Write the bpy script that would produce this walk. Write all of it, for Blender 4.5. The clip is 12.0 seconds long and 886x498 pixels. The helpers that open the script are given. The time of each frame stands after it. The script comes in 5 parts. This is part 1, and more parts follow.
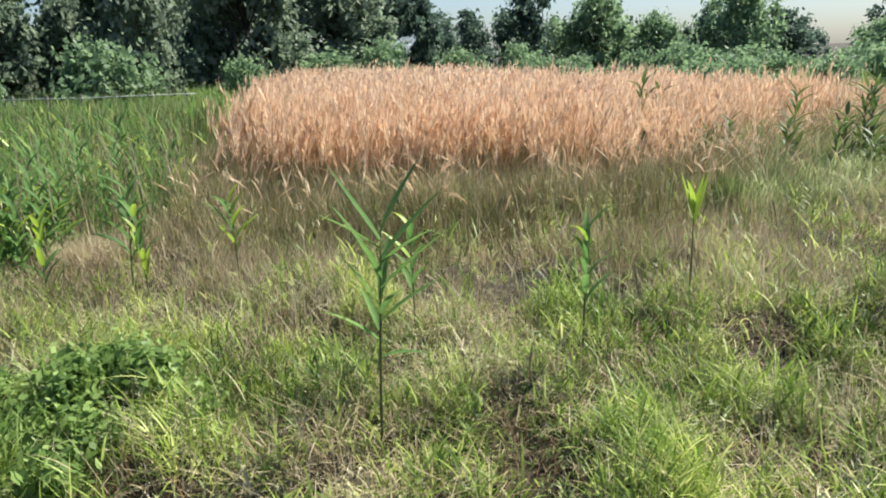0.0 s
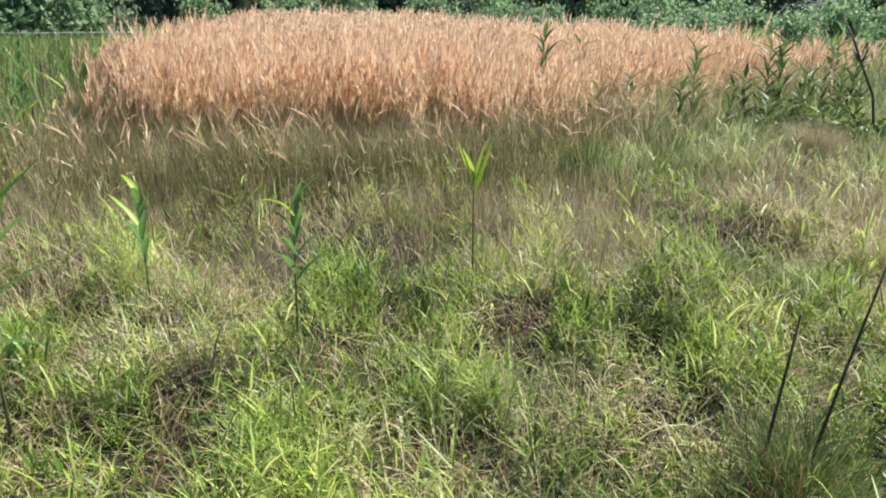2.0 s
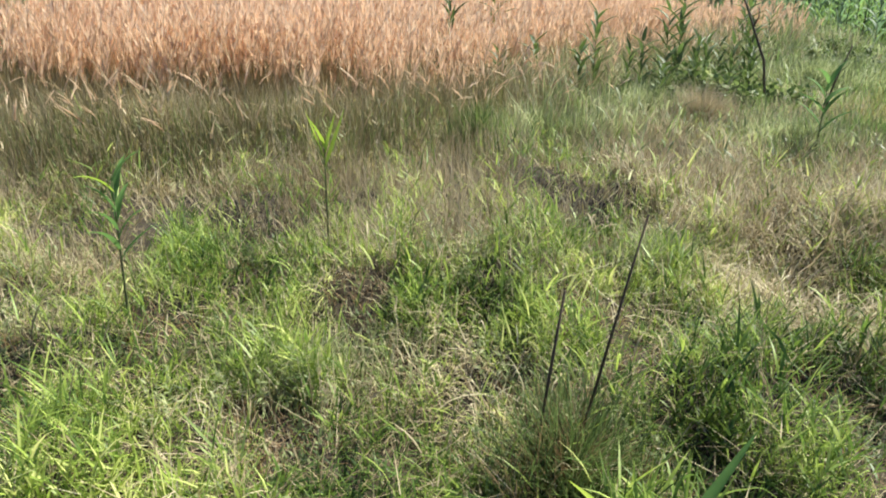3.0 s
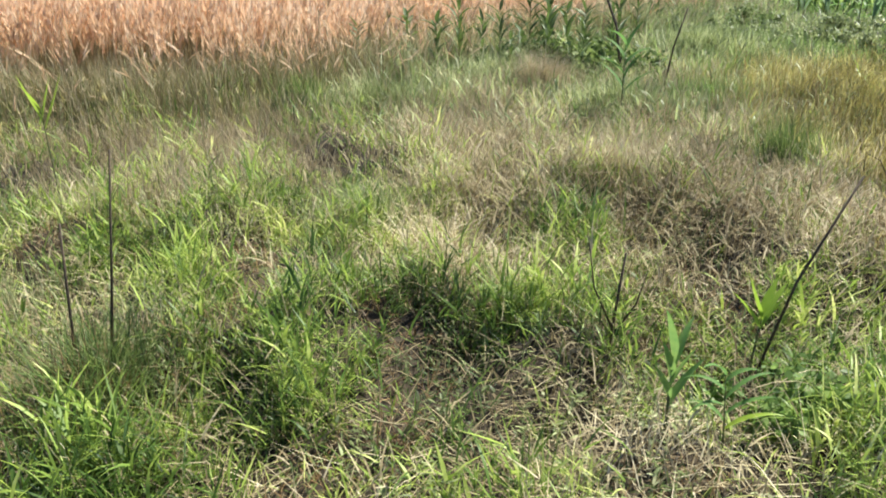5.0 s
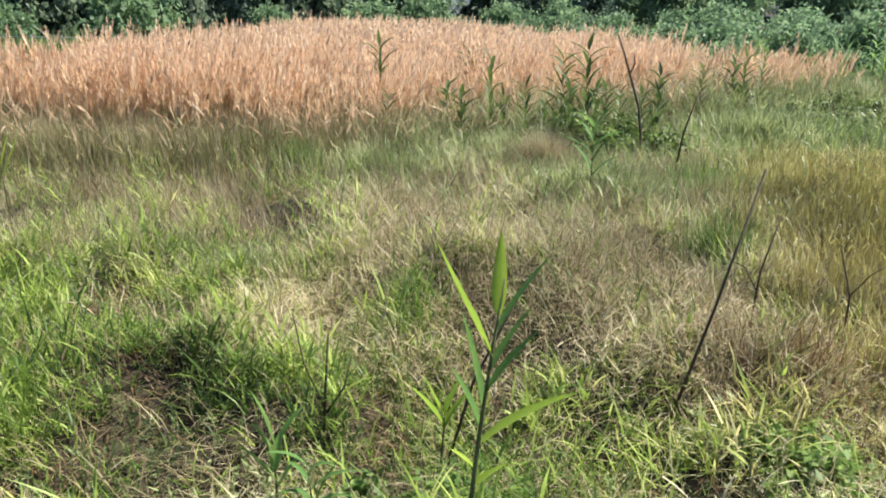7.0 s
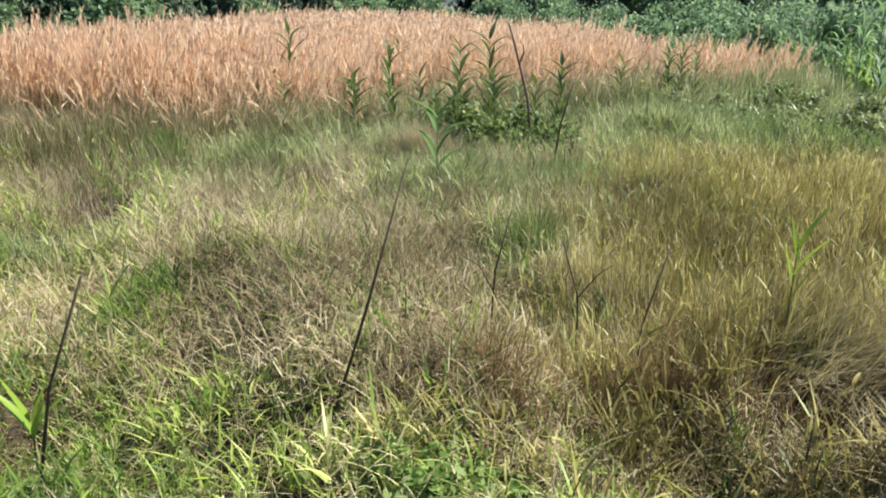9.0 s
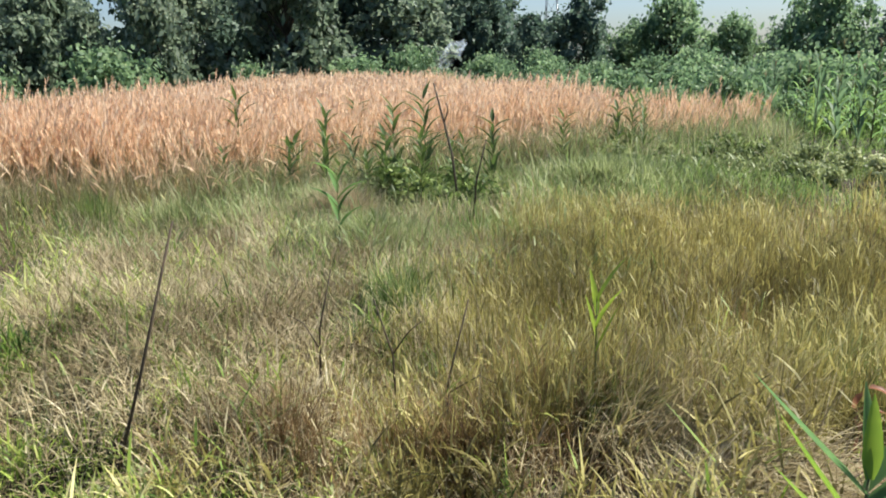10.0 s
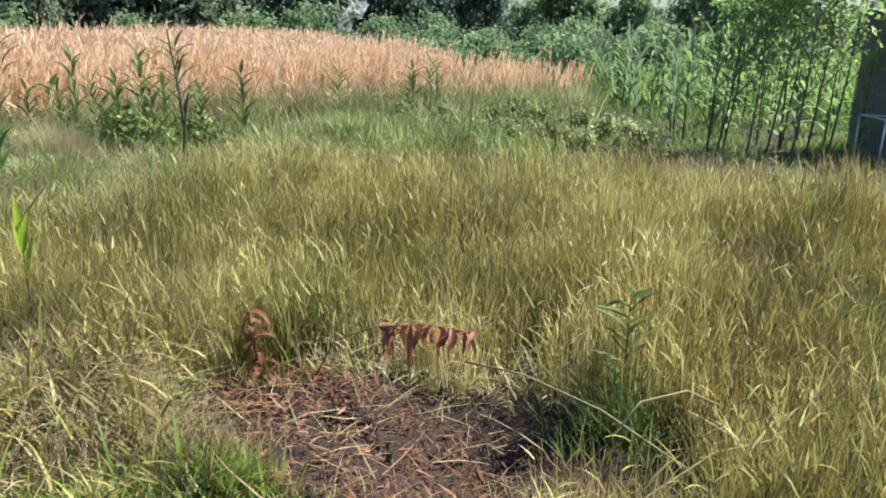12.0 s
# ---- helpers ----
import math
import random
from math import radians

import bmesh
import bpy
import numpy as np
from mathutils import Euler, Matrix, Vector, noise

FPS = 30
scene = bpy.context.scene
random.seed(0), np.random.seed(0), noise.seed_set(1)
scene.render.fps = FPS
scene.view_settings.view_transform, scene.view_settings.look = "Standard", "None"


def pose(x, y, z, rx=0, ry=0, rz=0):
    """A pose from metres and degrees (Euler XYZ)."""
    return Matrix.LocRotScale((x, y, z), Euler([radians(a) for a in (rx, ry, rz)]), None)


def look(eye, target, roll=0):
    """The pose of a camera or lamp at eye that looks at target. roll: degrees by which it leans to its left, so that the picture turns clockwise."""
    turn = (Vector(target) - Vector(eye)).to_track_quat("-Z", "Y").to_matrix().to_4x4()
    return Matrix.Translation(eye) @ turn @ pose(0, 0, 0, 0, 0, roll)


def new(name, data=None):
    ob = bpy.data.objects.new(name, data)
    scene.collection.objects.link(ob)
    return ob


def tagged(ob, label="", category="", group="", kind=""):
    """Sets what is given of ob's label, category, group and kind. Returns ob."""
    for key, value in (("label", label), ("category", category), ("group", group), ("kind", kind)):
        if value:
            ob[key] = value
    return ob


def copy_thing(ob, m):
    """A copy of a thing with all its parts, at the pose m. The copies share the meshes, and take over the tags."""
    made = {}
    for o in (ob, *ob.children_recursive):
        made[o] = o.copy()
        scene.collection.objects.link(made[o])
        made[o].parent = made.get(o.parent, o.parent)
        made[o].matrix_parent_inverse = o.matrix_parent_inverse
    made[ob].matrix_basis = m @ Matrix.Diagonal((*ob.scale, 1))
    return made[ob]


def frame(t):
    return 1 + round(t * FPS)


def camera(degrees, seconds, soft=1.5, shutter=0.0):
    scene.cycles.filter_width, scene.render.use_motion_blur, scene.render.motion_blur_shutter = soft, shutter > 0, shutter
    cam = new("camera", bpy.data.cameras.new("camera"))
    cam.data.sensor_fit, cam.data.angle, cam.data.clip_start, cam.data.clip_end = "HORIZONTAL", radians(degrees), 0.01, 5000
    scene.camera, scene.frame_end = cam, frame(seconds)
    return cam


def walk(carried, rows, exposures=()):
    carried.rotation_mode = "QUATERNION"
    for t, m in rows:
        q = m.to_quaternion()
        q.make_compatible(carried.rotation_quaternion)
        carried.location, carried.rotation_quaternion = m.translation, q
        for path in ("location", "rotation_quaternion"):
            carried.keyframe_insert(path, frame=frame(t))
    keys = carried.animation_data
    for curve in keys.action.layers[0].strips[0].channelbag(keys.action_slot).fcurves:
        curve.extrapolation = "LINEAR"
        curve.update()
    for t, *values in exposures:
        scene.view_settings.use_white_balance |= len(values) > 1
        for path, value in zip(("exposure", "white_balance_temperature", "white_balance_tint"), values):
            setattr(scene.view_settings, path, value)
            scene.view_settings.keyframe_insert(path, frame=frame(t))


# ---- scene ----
cam = camera(61.0, 12.0, soft=1.9, shutter=0.0)
PATH = [
    (0, (-0.011, -0.013, 1.491), (-0.03, 1.924, 0.993), -1.9),
    (0.5, (0.215, 0.156, 1.508), (0.38, 2.065, 0.937), 0.4),
    (1, (0.469, 0.172, 1.495), (0.668, 2.078, 0.923), 1.3),
    (1.5, (0.789, 0.179, 1.494), (0.816, 2.082, 0.877), 0.6),
    (2, (1.165, 0.337, 1.489), (1.166, 2.236, 0.861), -0.1),
    (2.5, (1.406, 0.358, 1.569), (1.52, 2.241, 0.907), 2.1),
    (4.5, (2.831, 0.013, 1.509), (2.873, 1.793, 0.598), -4.5),
    (5, (3.292, 0.014, 1.475), (3.348, 1.859, 0.704), -1.0),
    (5.5, (3.816, 0.155, 1.588), (3.877, 2.034, 0.904), 3.2),
    (6, (4.162, -0.001, 1.545), (3.991, 1.87, 0.858), 0.5),
    (6.5, (4.512, 0.014, 1.536), (4.19, 1.882, 0.896), -0.8),
    (8.5, (5.753, 0.515, 1.488), (5.326, 2.377, 0.895), 0.9),
    (9, (6.068, 0.569, 1.469), (5.644, 2.42, 0.844), 0.0),
    (9.5, (6.427, 0.564, 1.489), (5.979, 2.43, 0.929), -1.7),
    (10, (6.857, 0.729, 1.474), (6.386, 2.612, 0.991), -1.7),
    (10.5, (7.266, 0.825, 1.432), (6.748, 2.695, 0.946), -0.1),
    (11, (7.694, 0.868, 1.449), (7.056, 2.696, 0.947), 0.2),
    (11.5, (8.262, 1.029, 1.391), (7.724, 2.875, 0.84), 2.6),
    (12, (8.783, 0.969, 1.354), (8.486, 2.863, 0.786), 1.0),
]
walk(cam, [(t, look(eye, target, roll)) for t, eye, target, roll in PATH], ((0.0, 0.9, 6500, 4), (2.7, 0.92, 6500, 4), (4.6, 1.06, 6500, 4), (5.1, 1.05, 6500, 4), (5.6, 0.95, 6500, 4), (6.7, 0.94, 6500, 4), (8.5, 0.87, 6500, 4), (9.5, 0.89, 6500, 4), (10.5, 0.85, 6500, 4), (11.4, 0.87, 6500, 4), (12.0, 0.97, 6500, 4)))

# ---- world, sun, exposure ----
SUN_EL, SUN_AZ = radians(53), radians(57)      # high, ahead and to the right
world = bpy.data.worlds.new("world")
scene.world = world
world.use_nodes = True
wn = world.node_tree
wn.nodes.clear()
sky = wn.nodes.new("ShaderNodeTexSky")
sky.sky_type = "NISHITA"
sky.sun_disc = False
sky.sun_elevation, sky.sun_rotation = SUN_EL, SUN_AZ
sky.air_density, sky.dust_density, sky.ozone_density = 1.2, 1.0, 2.0
wb = wn.nodes.new("ShaderNodeBackground")
wb.inputs[1].default_value = 0.068
wo = wn.nodes.new("ShaderNodeOutputWorld")
tint = wn.nodes.new("ShaderNodeMixRGB")
tint.blend_type, tint.inputs[0].default_value, tint.inputs[2].default_value = "MULTIPLY", 1.0, (0.82, 0.92, 1.22, 1)
wn.links.new(sky.outputs[0], tint.inputs[1])
wn.links.new(tint.outputs[0], wb.inputs[0])
wn.links.new(wb.outputs[0], wo.inputs[0])
sun_data = bpy.data.lights.new("sun", "SUN")
sun_data.energy, sun_data.angle, sun_data.color = 5.9, radians(0.55), (1.0, 0.95, 0.87)
sun = new("sun", sun_data)
sun.matrix_world = look((0, 0, 0), (-math.sin(SUN_AZ) * math.cos(SUN_EL), -math.cos(SUN_AZ) * math.cos(SUN_EL), -math.sin(SUN_EL)))

rng = np.random.default_rng(7)


# ---- materials ----
def leaf_mat(name, stops, through_light=0.35, rough=0.5, big=0.5, gloss=0.3):
    """Leaf or straw: a tone for each blade, drifting slowly over the field, with light shining through."""
    m = bpy.data.materials.new(name)
    m.use_nodes = True
    nt = m.node_tree
    nt.nodes.clear()
    geo = nt.nodes.new("ShaderNodeNewGeometry")
    ob = nt.nodes.new("ShaderNodeObjectInfo")
    nz = nt.nodes.new("ShaderNodeTexNoise")
    nz.inputs["Scale"].default_value, nz.inputs["Detail"].default_value = 1.6, 3
    fine = nt.nodes.new("ShaderNodeTexNoise")
    fine.inputs["Scale"].default_value, fine.inputs["Detail"].default_value = 38, 2
    nt.links.new(geo.outputs["Position"], nz.inputs["Vector"])
    nt.links.new(geo.outputs["Position"], fine.inputs["Vector"])

    def calc(op, a, b):
        n = nt.nodes.new("ShaderNodeMath")
        n.operation = op
        for k, v in ((0, a), (1, b)):
            if isinstance(v, (int, float)):
                n.inputs[k].default_value = v
            else:
                nt.links.new(v, n.inputs[k])
        return n.outputs[0]

    rnd = calc("ADD", calc("MULTIPLY", geo.outputs["Random Per Island"], 0.62), calc("MULTIPLY", ob.outputs["Random"], 0.1))
    drift = calc("MULTIPLY", calc("SUBTRACT", nz.outputs["Fac"], 0.5), big * 2)
    small = calc("MULTIPLY", calc("SUBTRACT", fine.outputs["Fac"], 0.5), 0.35)
    fac = calc("ADD", calc("ADD", rnd, 0.16), calc("ADD", drift, small))
    ramp = nt.nodes.new("ShaderNodeValToRGB")
    cr = ramp.color_ramp
    while len(cr.elements) < len(stops):
        cr.elements.new(0.5)
    for e, (p, c) in zip(cr.elements, stops):
        e.position, e.color = p, (*c, 1)
    nt.links.new(fac, ramp.inputs[0])
    bs = nt.nodes.new("ShaderNodeBsdfPrincipled")
    bs.inputs["Roughness"].default_value = rough
    bs.inputs["Specular IOR Level"].default_value = gloss
    tr = nt.nodes.new("ShaderNodeBsdfTranslucent")
    mix = nt.nodes.new("ShaderNodeMixShader")
    mix.inputs[0].default_value = through_light
    out = nt.nodes.new("ShaderNodeOutputMaterial")
    nt.links.new(ramp.outputs[0], bs.inputs["Base Color"])
    nt.links.new(ramp.outputs[0], tr.inputs["Color"])
    nt.links.new(bs.outputs[0], mix.inputs[1])
    nt.links.new(tr.outputs[0], mix.inputs[2])
    nt.links.new(mix.outputs[0], out.inputs[0])
    return m


def solid_mat(name, a, b, scale=6.0, rough=0.8, metal=0.0, bump=0.3, detail=6):
    """Earth, bark, wood, paint: two tones in noise at two scales, with fine relief."""
    m = bpy.data.materials.new(name)
    m.use_nodes = True
    nt = m.node_tree
    bs = nt.nodes["Principled BSDF"]
    tc = nt.nodes.new("ShaderNodeTexCoord")
    n1 = nt.nodes.new("ShaderNodeTexNoise")
    n1.inputs["Scale"].default_value, n1.inputs["Detail"].default_value = scale, detail
    n2 = nt.nodes.new("ShaderNodeTexNoise")
    n2.inputs["Scale"].default_value, n2.inputs["Detail"].default_value = scale * 9, 4
    mx = nt.nodes.new("ShaderNodeMath")
    mx.operation = "ADD"
    hf = nt.nodes.new("ShaderNodeMath")
    hf.operation = "MULTIPLY"
    hf.inputs[1].default_value = 0.5
    ramp = nt.nodes.new("ShaderNodeValToRGB")
    ramp.color_ramp.elements[0].position, ramp.color_ramp.elements[0].color = 0.36, (*a, 1)
    ramp.color_ramp.elements[1].position, ramp.color_ramp.elements[1].color = 0.66, (*b, 1)
    bp = nt.nodes.new("ShaderNodeBump")
    bp.inputs["Strength"].default_value, bp.inputs["Distance"].default_value = bump, 0.02
    nt.links.new(tc.outputs["Object"], n1.inputs["Vector"])
    nt.links.new(tc.outputs["Object"], n2.inputs["Vector"])
    nt.links.new(n1.outputs["Fac"], mx.inputs[0])
    nt.links.new(n2.outputs["Fac"], mx.inputs[1])
    nt.links.new(mx.outputs[0], hf.inputs[0])
    nt.links.new(hf.outputs[0], ramp.inputs[0])
    nt.links.new(ramp.outputs[0], bs.inputs["Base Color"])
    nt.links.new(n2.outputs["Fac"], bp.inputs["Height"])
    nt.links.new(bp.outputs[0], bs.inputs["Normal"])
    bs.inputs["Roughness"].default_value, bs.inputs["Metallic"].default_value = rough, metal
    return m


M_GREEN = leaf_mat("fresh_grass", [(0.0, (0.03, 0.065, 0.014)), (0.35, (0.125, 0.205, 0.036)), (0.7, (0.365, 0.46, 0.085)), (1.0, (0.7, 0.7, 0.26))], 0.42, 0.45, 0.75)
M_STRAW = leaf_mat("dry_straw", [(0.0, (0.085, 0.06, 0.03)), (0.4, (0.31, 0.245, 0.13)), (0.75, (0.5, 0.42, 0.25)), (1.0, (0.72, 0.63, 0.43))], 0.25, 0.6, 0.65)
M_OLIVE = leaf_mat("ripening_grass", [(0.0, (0.06, 0.055, 0.018)), (0.4, (0.225, 0.19, 0.06)), (0.75, (0.49, 0.43, 0.145)), (1.0, (0.78, 0.7, 0.34))], 0.4, 0.5, 0.95)
M_STEM = leaf_mat("reed_grass_stem", [(0.0, (0.11, 0.085, 0.042)), (0.5, (0.27, 0.21, 0.105)), (1.0, (0.48, 0.38, 0.21))], 0.3)
# darker version of the stem tone: shade under the plumes put into colour
M_FOOT = leaf_mat("reed_grass_shaded_foot", [(0.0, (0.075, 0.068, 0.03)), (0.5, (0.21, 0.185, 0.08)), (1.0, (0.44, 0.37, 0.19))], 0.25)
M_DARKSTEM = leaf_mat("withered_stem", [(0.0, (0.07, 0.04, 0.02)), (0.5, (0.2, 0.125, 0.06)), (1.0, (0.42, 0.29, 0.14))], 0.25)
M_PLUME = leaf_mat("tan_plume", [(0.0, (0.48, 0.3, 0.175)), (0.5, (0.77, 0.545, 0.36)), (1.0, (0.93, 0.76, 0.56))], 0.4, 0.7)
M_HAZE = leaf_mat("brown_panicle", [(0.0, (0.15, 0.115, 0.06)), (0.5, (0.38, 0.31, 0.185)), (1.0, (0.63, 0.54, 0.38))], 0.35, 0.7, 0.65)
M_WEED = leaf_mat("dark_weed", [(0.0, (0.035, 0.055, 0.018)), (0.45, (0.1, 0.15, 0.04)), (0.8, (0.23, 0.3, 0.09)), (1.0, (0.42, 0.46, 0.18))], 0.4)
M_PALEWEED = leaf_mat("grey_green_weed", [(0.0, (0.07, 0.09, 0.035)), (0.4, (0.18, 0.22, 0.085)), (0.75, (0.38, 0.425, 0.185)), (1.0, (0.66, 0.66, 0.4))], 0.45, 0.45, 0.7)
M_HERB = leaf_mat("soft_herb", [(0.0, (0.065, 0.115, 0.03)), (0.5, (0.18, 0.28, 0.07)), (1.0, (0.38, 0.48, 0.16))], 0.48)
M_REED = leaf_mat("reed_leaf", [(0.0, (0.055, 0.115, 0.04)), (0.5, (0.15, 0.27, 0.075)), (1.0, (0.4, 0.48, 0.13))], 0.45, 0.6, 0.7, 0.15)
M_REEDY = leaf_mat("yellowing_leaf", [(0.0, (0.18, 0.31, 0.04)), (0.5, (0.34, 0.45, 0.06)), (1.0, (0.56, 0.56, 0.11))], 0.45, 0.4)
M_CORN = leaf_mat("maize_leaf", [(0.0, (0.09, 0.165, 0.07)), (0.5, (0.22, 0.36, 0.12)), (1.0, (0.5, 0.6, 0.25))], 0.6, 0.5, 0.5, 0.3)
M_CANE = solid_mat("green_cane", (0.05, 0.06, 0.02), (0.13, 0.14, 0.05), 20)
M_DEADCANE = solid_mat("dead_cane", (0.03, 0.02, 0.012), (0.09, 0.06, 0.035), 24)
M_BARK = solid_mat("bark", (0.03, 0.025, 0.018), (0.10, 0.08, 0.06), 5, 0.9, 0, 0.7)
# tree tones lightened and blued: distance haze put into the leaf colour
M_TREE_DARK = leaf_mat("hazed_dark_foliage", [(0.0, (0.045, 0.075, 0.062)), (0.5, (0.095, 0.15, 0.105)), (1.0, (0.2, 0.265, 0.18))], 0.5, 0.55, 0.4, 0.3)
M_TREE_SAGE = leaf_mat("hazed_sage_foliage", [(0.0, (0.065, 0.095, 0.065)), (0.5, (0.165, 0.22, 0.14)), (1.0, (0.37, 0.42, 0.3))], 0.5, 0.55, 0.5, 0.3)
M_TREE_GREEN = leaf_mat("hazed_green_foliage", [(0.0, (0.085, 0.14, 0.08)), (0.5, (0.19, 0.29, 0.145)), (1.0, (0.38, 0.48, 0.26))], 0.5, 0.55, 0.5, 0.3)
M_SOIL = solid_mat("thatch_soil", (0.016, 0.011, 0.006), (0.06, 0.043, 0.021), 2.2, 0.95, 0, 0.6, 9)
M_BURNT = solid_mat("dark_litter_soil", (0.012, 0.007, 0.006), (0.055, 0.028, 0.022), 7, 0.95, 0, 0.8)
M_REDLEAF = leaf_mat("red_brown_leaf", [(0.0, (0.13, 0.055, 0.04)), (0.5, (0.4, 0.19, 0.115)), (1.0, (0.72, 0.48, 0.34))], 0.5, 0.5)
M_LITTER = leaf_mat("brown_litter", [(0.0, (0.03, 0.016, 0.013)), (0.5, (0.095, 0.05, 0.038)), (1.0, (0.32, 0.2, 0.15))], 0.12, 0.6)
M_WHITE = solid_mat("weathered_white_paint", (0.3, 0.31, 0.29), (0.6, 0.6, 0.57), 9, 0.6)
M_WOOD = solid_mat("grey_pole_wood", (0.10, 0.09, 0.08), (0.2, 0.18, 0.16), 4, 0.9)
M_STEEL = solid_mat("galvanised_steel", (0.3, 0.31, 0.32), (0.46, 0.47, 0.48), 12, 0.45, 0.8)
M_SHED = solid_mat("dark_shed_boards", (0.09, 0.1, 0.11), (0.17, 0.18, 0.19), 3, 0.8)
M_SAPLING = solid_mat("grey_green_bark", (0.09, 0.085, 0.06), (0.2, 0.19, 0.14), 8, 0.85, 0, 0.5)


# ---- helpers of this scene ----
def waves(x, y, size, seed, n=7):
    """A smooth random field with features of about that size, roughly from -1 to 1."""
    r = np.random.default_rng(seed)
    v = np.zeros_like(np.asarray(x, float))
    for _ in range(n):
        a, k, p = r.uniform(0, math.tau), math.tau / size * r.uniform(0.55, 1.6), r.uniform(0, math.tau)
        v = v + np.sin(k * (np.cos(a) * x + np.sin(a) * y) + p)
    return v / math.sqrt(n) * 1.0


def ground_z(x, y):
    x, y = np.asarray(x, float), np.asarray(y, float)
    near = np.exp(-((x - 4) ** 2 / 220 + (y - 4) ** 2 / 120))
    return near * (0.042 * waves(x, y, 0.7, 13) + 0.052 * waves(x, y, 1.7, 11) + 0.025 * waves(x, y, 5.0, 12)) + 0.03 - 0.09 * np.exp(-((x - 8.6) / 0.42) ** 2 - ((y - 3.1) / 0.34) ** 2)


def gz(x, y):
    return float(ground_z(x, y))


def mesh_from(name, co, tris=None, quads=None, mat=None):
    """A mesh from arrays of corners, triangles and quads."""
    me = bpy.data.meshes.new(name)
    tris = np.zeros((0, 3), int) if tris is None else np.asarray(tris, int)
    quads = np.zeros((0, 4), int) if quads is None else np.asarray(quads, int)
    loops = np.concatenate([quads.ravel(), tris.ravel()]).astype(np.int32)
    total = np.concatenate([np.full(len(quads), 4), np.full(len(tris), 3)]).astype(np.int32)
    starts = np.concatenate([[0], np.cumsum(total)[:-1]]).astype(np.int32)
    me.vertices.add(len(co))
    me.vertices.foreach_set("co", np.asarray(co, np.float32).ravel())
    me.loops.add(len(loops))
    me.loops.foreach_set("vertex_index", loops)
    me.polygons.add(len(total))
    me.polygons.foreach_set("loop_start", starts)
    me.polygons.foreach_set("loop_total", total)
    me.update(calc_edges=True)
    me.validate()
    if mat:
        me.materials.append(mat)
    return me


def blades_mesh(name, x, y, z, length, width, az, lean, curl, segs, mat, shape=0.35, twist=None):
    """Blades that start at (x, y, z), lean towards az and bend further by curl on their way; all arrays of one length."""
    n = len(x)
    lev = np.linspace(0, 1, segs + 1)
    p = np.stack([x, y, z], 1)
    face = az + np.pi / 2 + (rng.normal(0, 0.5, n) if twist is None else twist)
    side = np.stack([np.cos(face), np.sin(face), np.zeros(n)], 1)
    rows = []
    for k, t in enumerate(lev):
        if k:
            a = lean + curl * (t - 0.5 / segs)
            d = np.stack([np.sin(a) * np.cos(az), np.sin(a) * np.sin(az), np.cos(a)], 1)
            p = p + d * (length / segs)[:, None]
        w = width * (1.0 if shape is None else (0.55 + 0.45 * math.sin(math.pi * min(1, t + 0.15))) * (1 - t ** 2.2))
        if k < segs:
            rows += [p - side * w[:, None] / 2, p + side * w[:, None] / 2]
        else:
            rows.append(p)
    per = 2 * segs + 1
    co = np.stack(rows, 1).reshape(-1, 3)
    base = (np.arange(n) * per)[:, None]
    quads = np.concatenate([base + np.array([[2 * k, 2 * k + 1, 2 * k + 3, 2 * k + 2]]) for k in range(segs - 1)]) if segs > 1 else None
    tris = base + np.array([[2 * segs - 2, 2 * segs - 1, 2 * segs]])
    return mesh_from(name, co, tris, quads, mat)


def stuff(name, me, label, category="grass", group=""):
    ob = new(name, me)
    return tagged(ob, label, category, group, "stuff")


def part(name, bm, mat, parent, label=""):
    """Link a bmesh, or a mesh, as one part under a thing or a part."""
    if isinstance(bm, bmesh.types.BMesh):
        me = bpy.data.meshes.new(name)
        bm.to_mesh(me)
        bm.free()
    else:
        me = bm
    if mat and not me.materials:
        me.materials.append(mat)
    ob = new(name, me)
    ob.parent = parent
    return tagged(ob, label)


def thing(name, m, label, category, group="", kind=""):
    ob = new(name)
    ob.matrix_world = m
    return tagged(ob, label, category, group, kind)


def tube(bm, pts, radii, sides=6):
    """A tapered round rod along the points."""
    rings = []
    pts = [Vector(p) for p in pts]
    for i, (p, r) in enumerate(zip(pts, radii)):
        d = (pts[min(i + 1, len(pts) - 1)] - pts[max(i - 1, 0)]).normalized()
        u = d.orthogonal().normalized()
        v = d.cross(u)
        if rings:
            u = (last - d * last.dot(d)).normalized()
            v = d.cross(u)
        last = u
        rings.append([bm.verts.new(p + (u * math.cos(a) + v * math.sin(a)) * r) for a in (math.tau * k / sides for k in range(sides))])
    for a, b in zip(rings, rings[1:]):
        for k in range(sides):
            f = bm.faces.new((a[k], a[(k + 1) % sides], b[(k + 1) % sides], b[k]))
            f.smooth = True
    bm.faces.new(rings[0][::-1])
    bm.faces.new(rings[-1])


def box(bm, size, m=Matrix(), bevel=0.0):
    r = bmesh.ops.create_cube(bm, size=1, matrix=m @ Matrix.Diagonal((*size, 1)))
    if bevel:
        edges = list({e for v in r["verts"] for e in v.link_edges})
        bmesh.ops.bevel(bm, geom=edges, offset=bevel, segments=2, affect="EDGES")


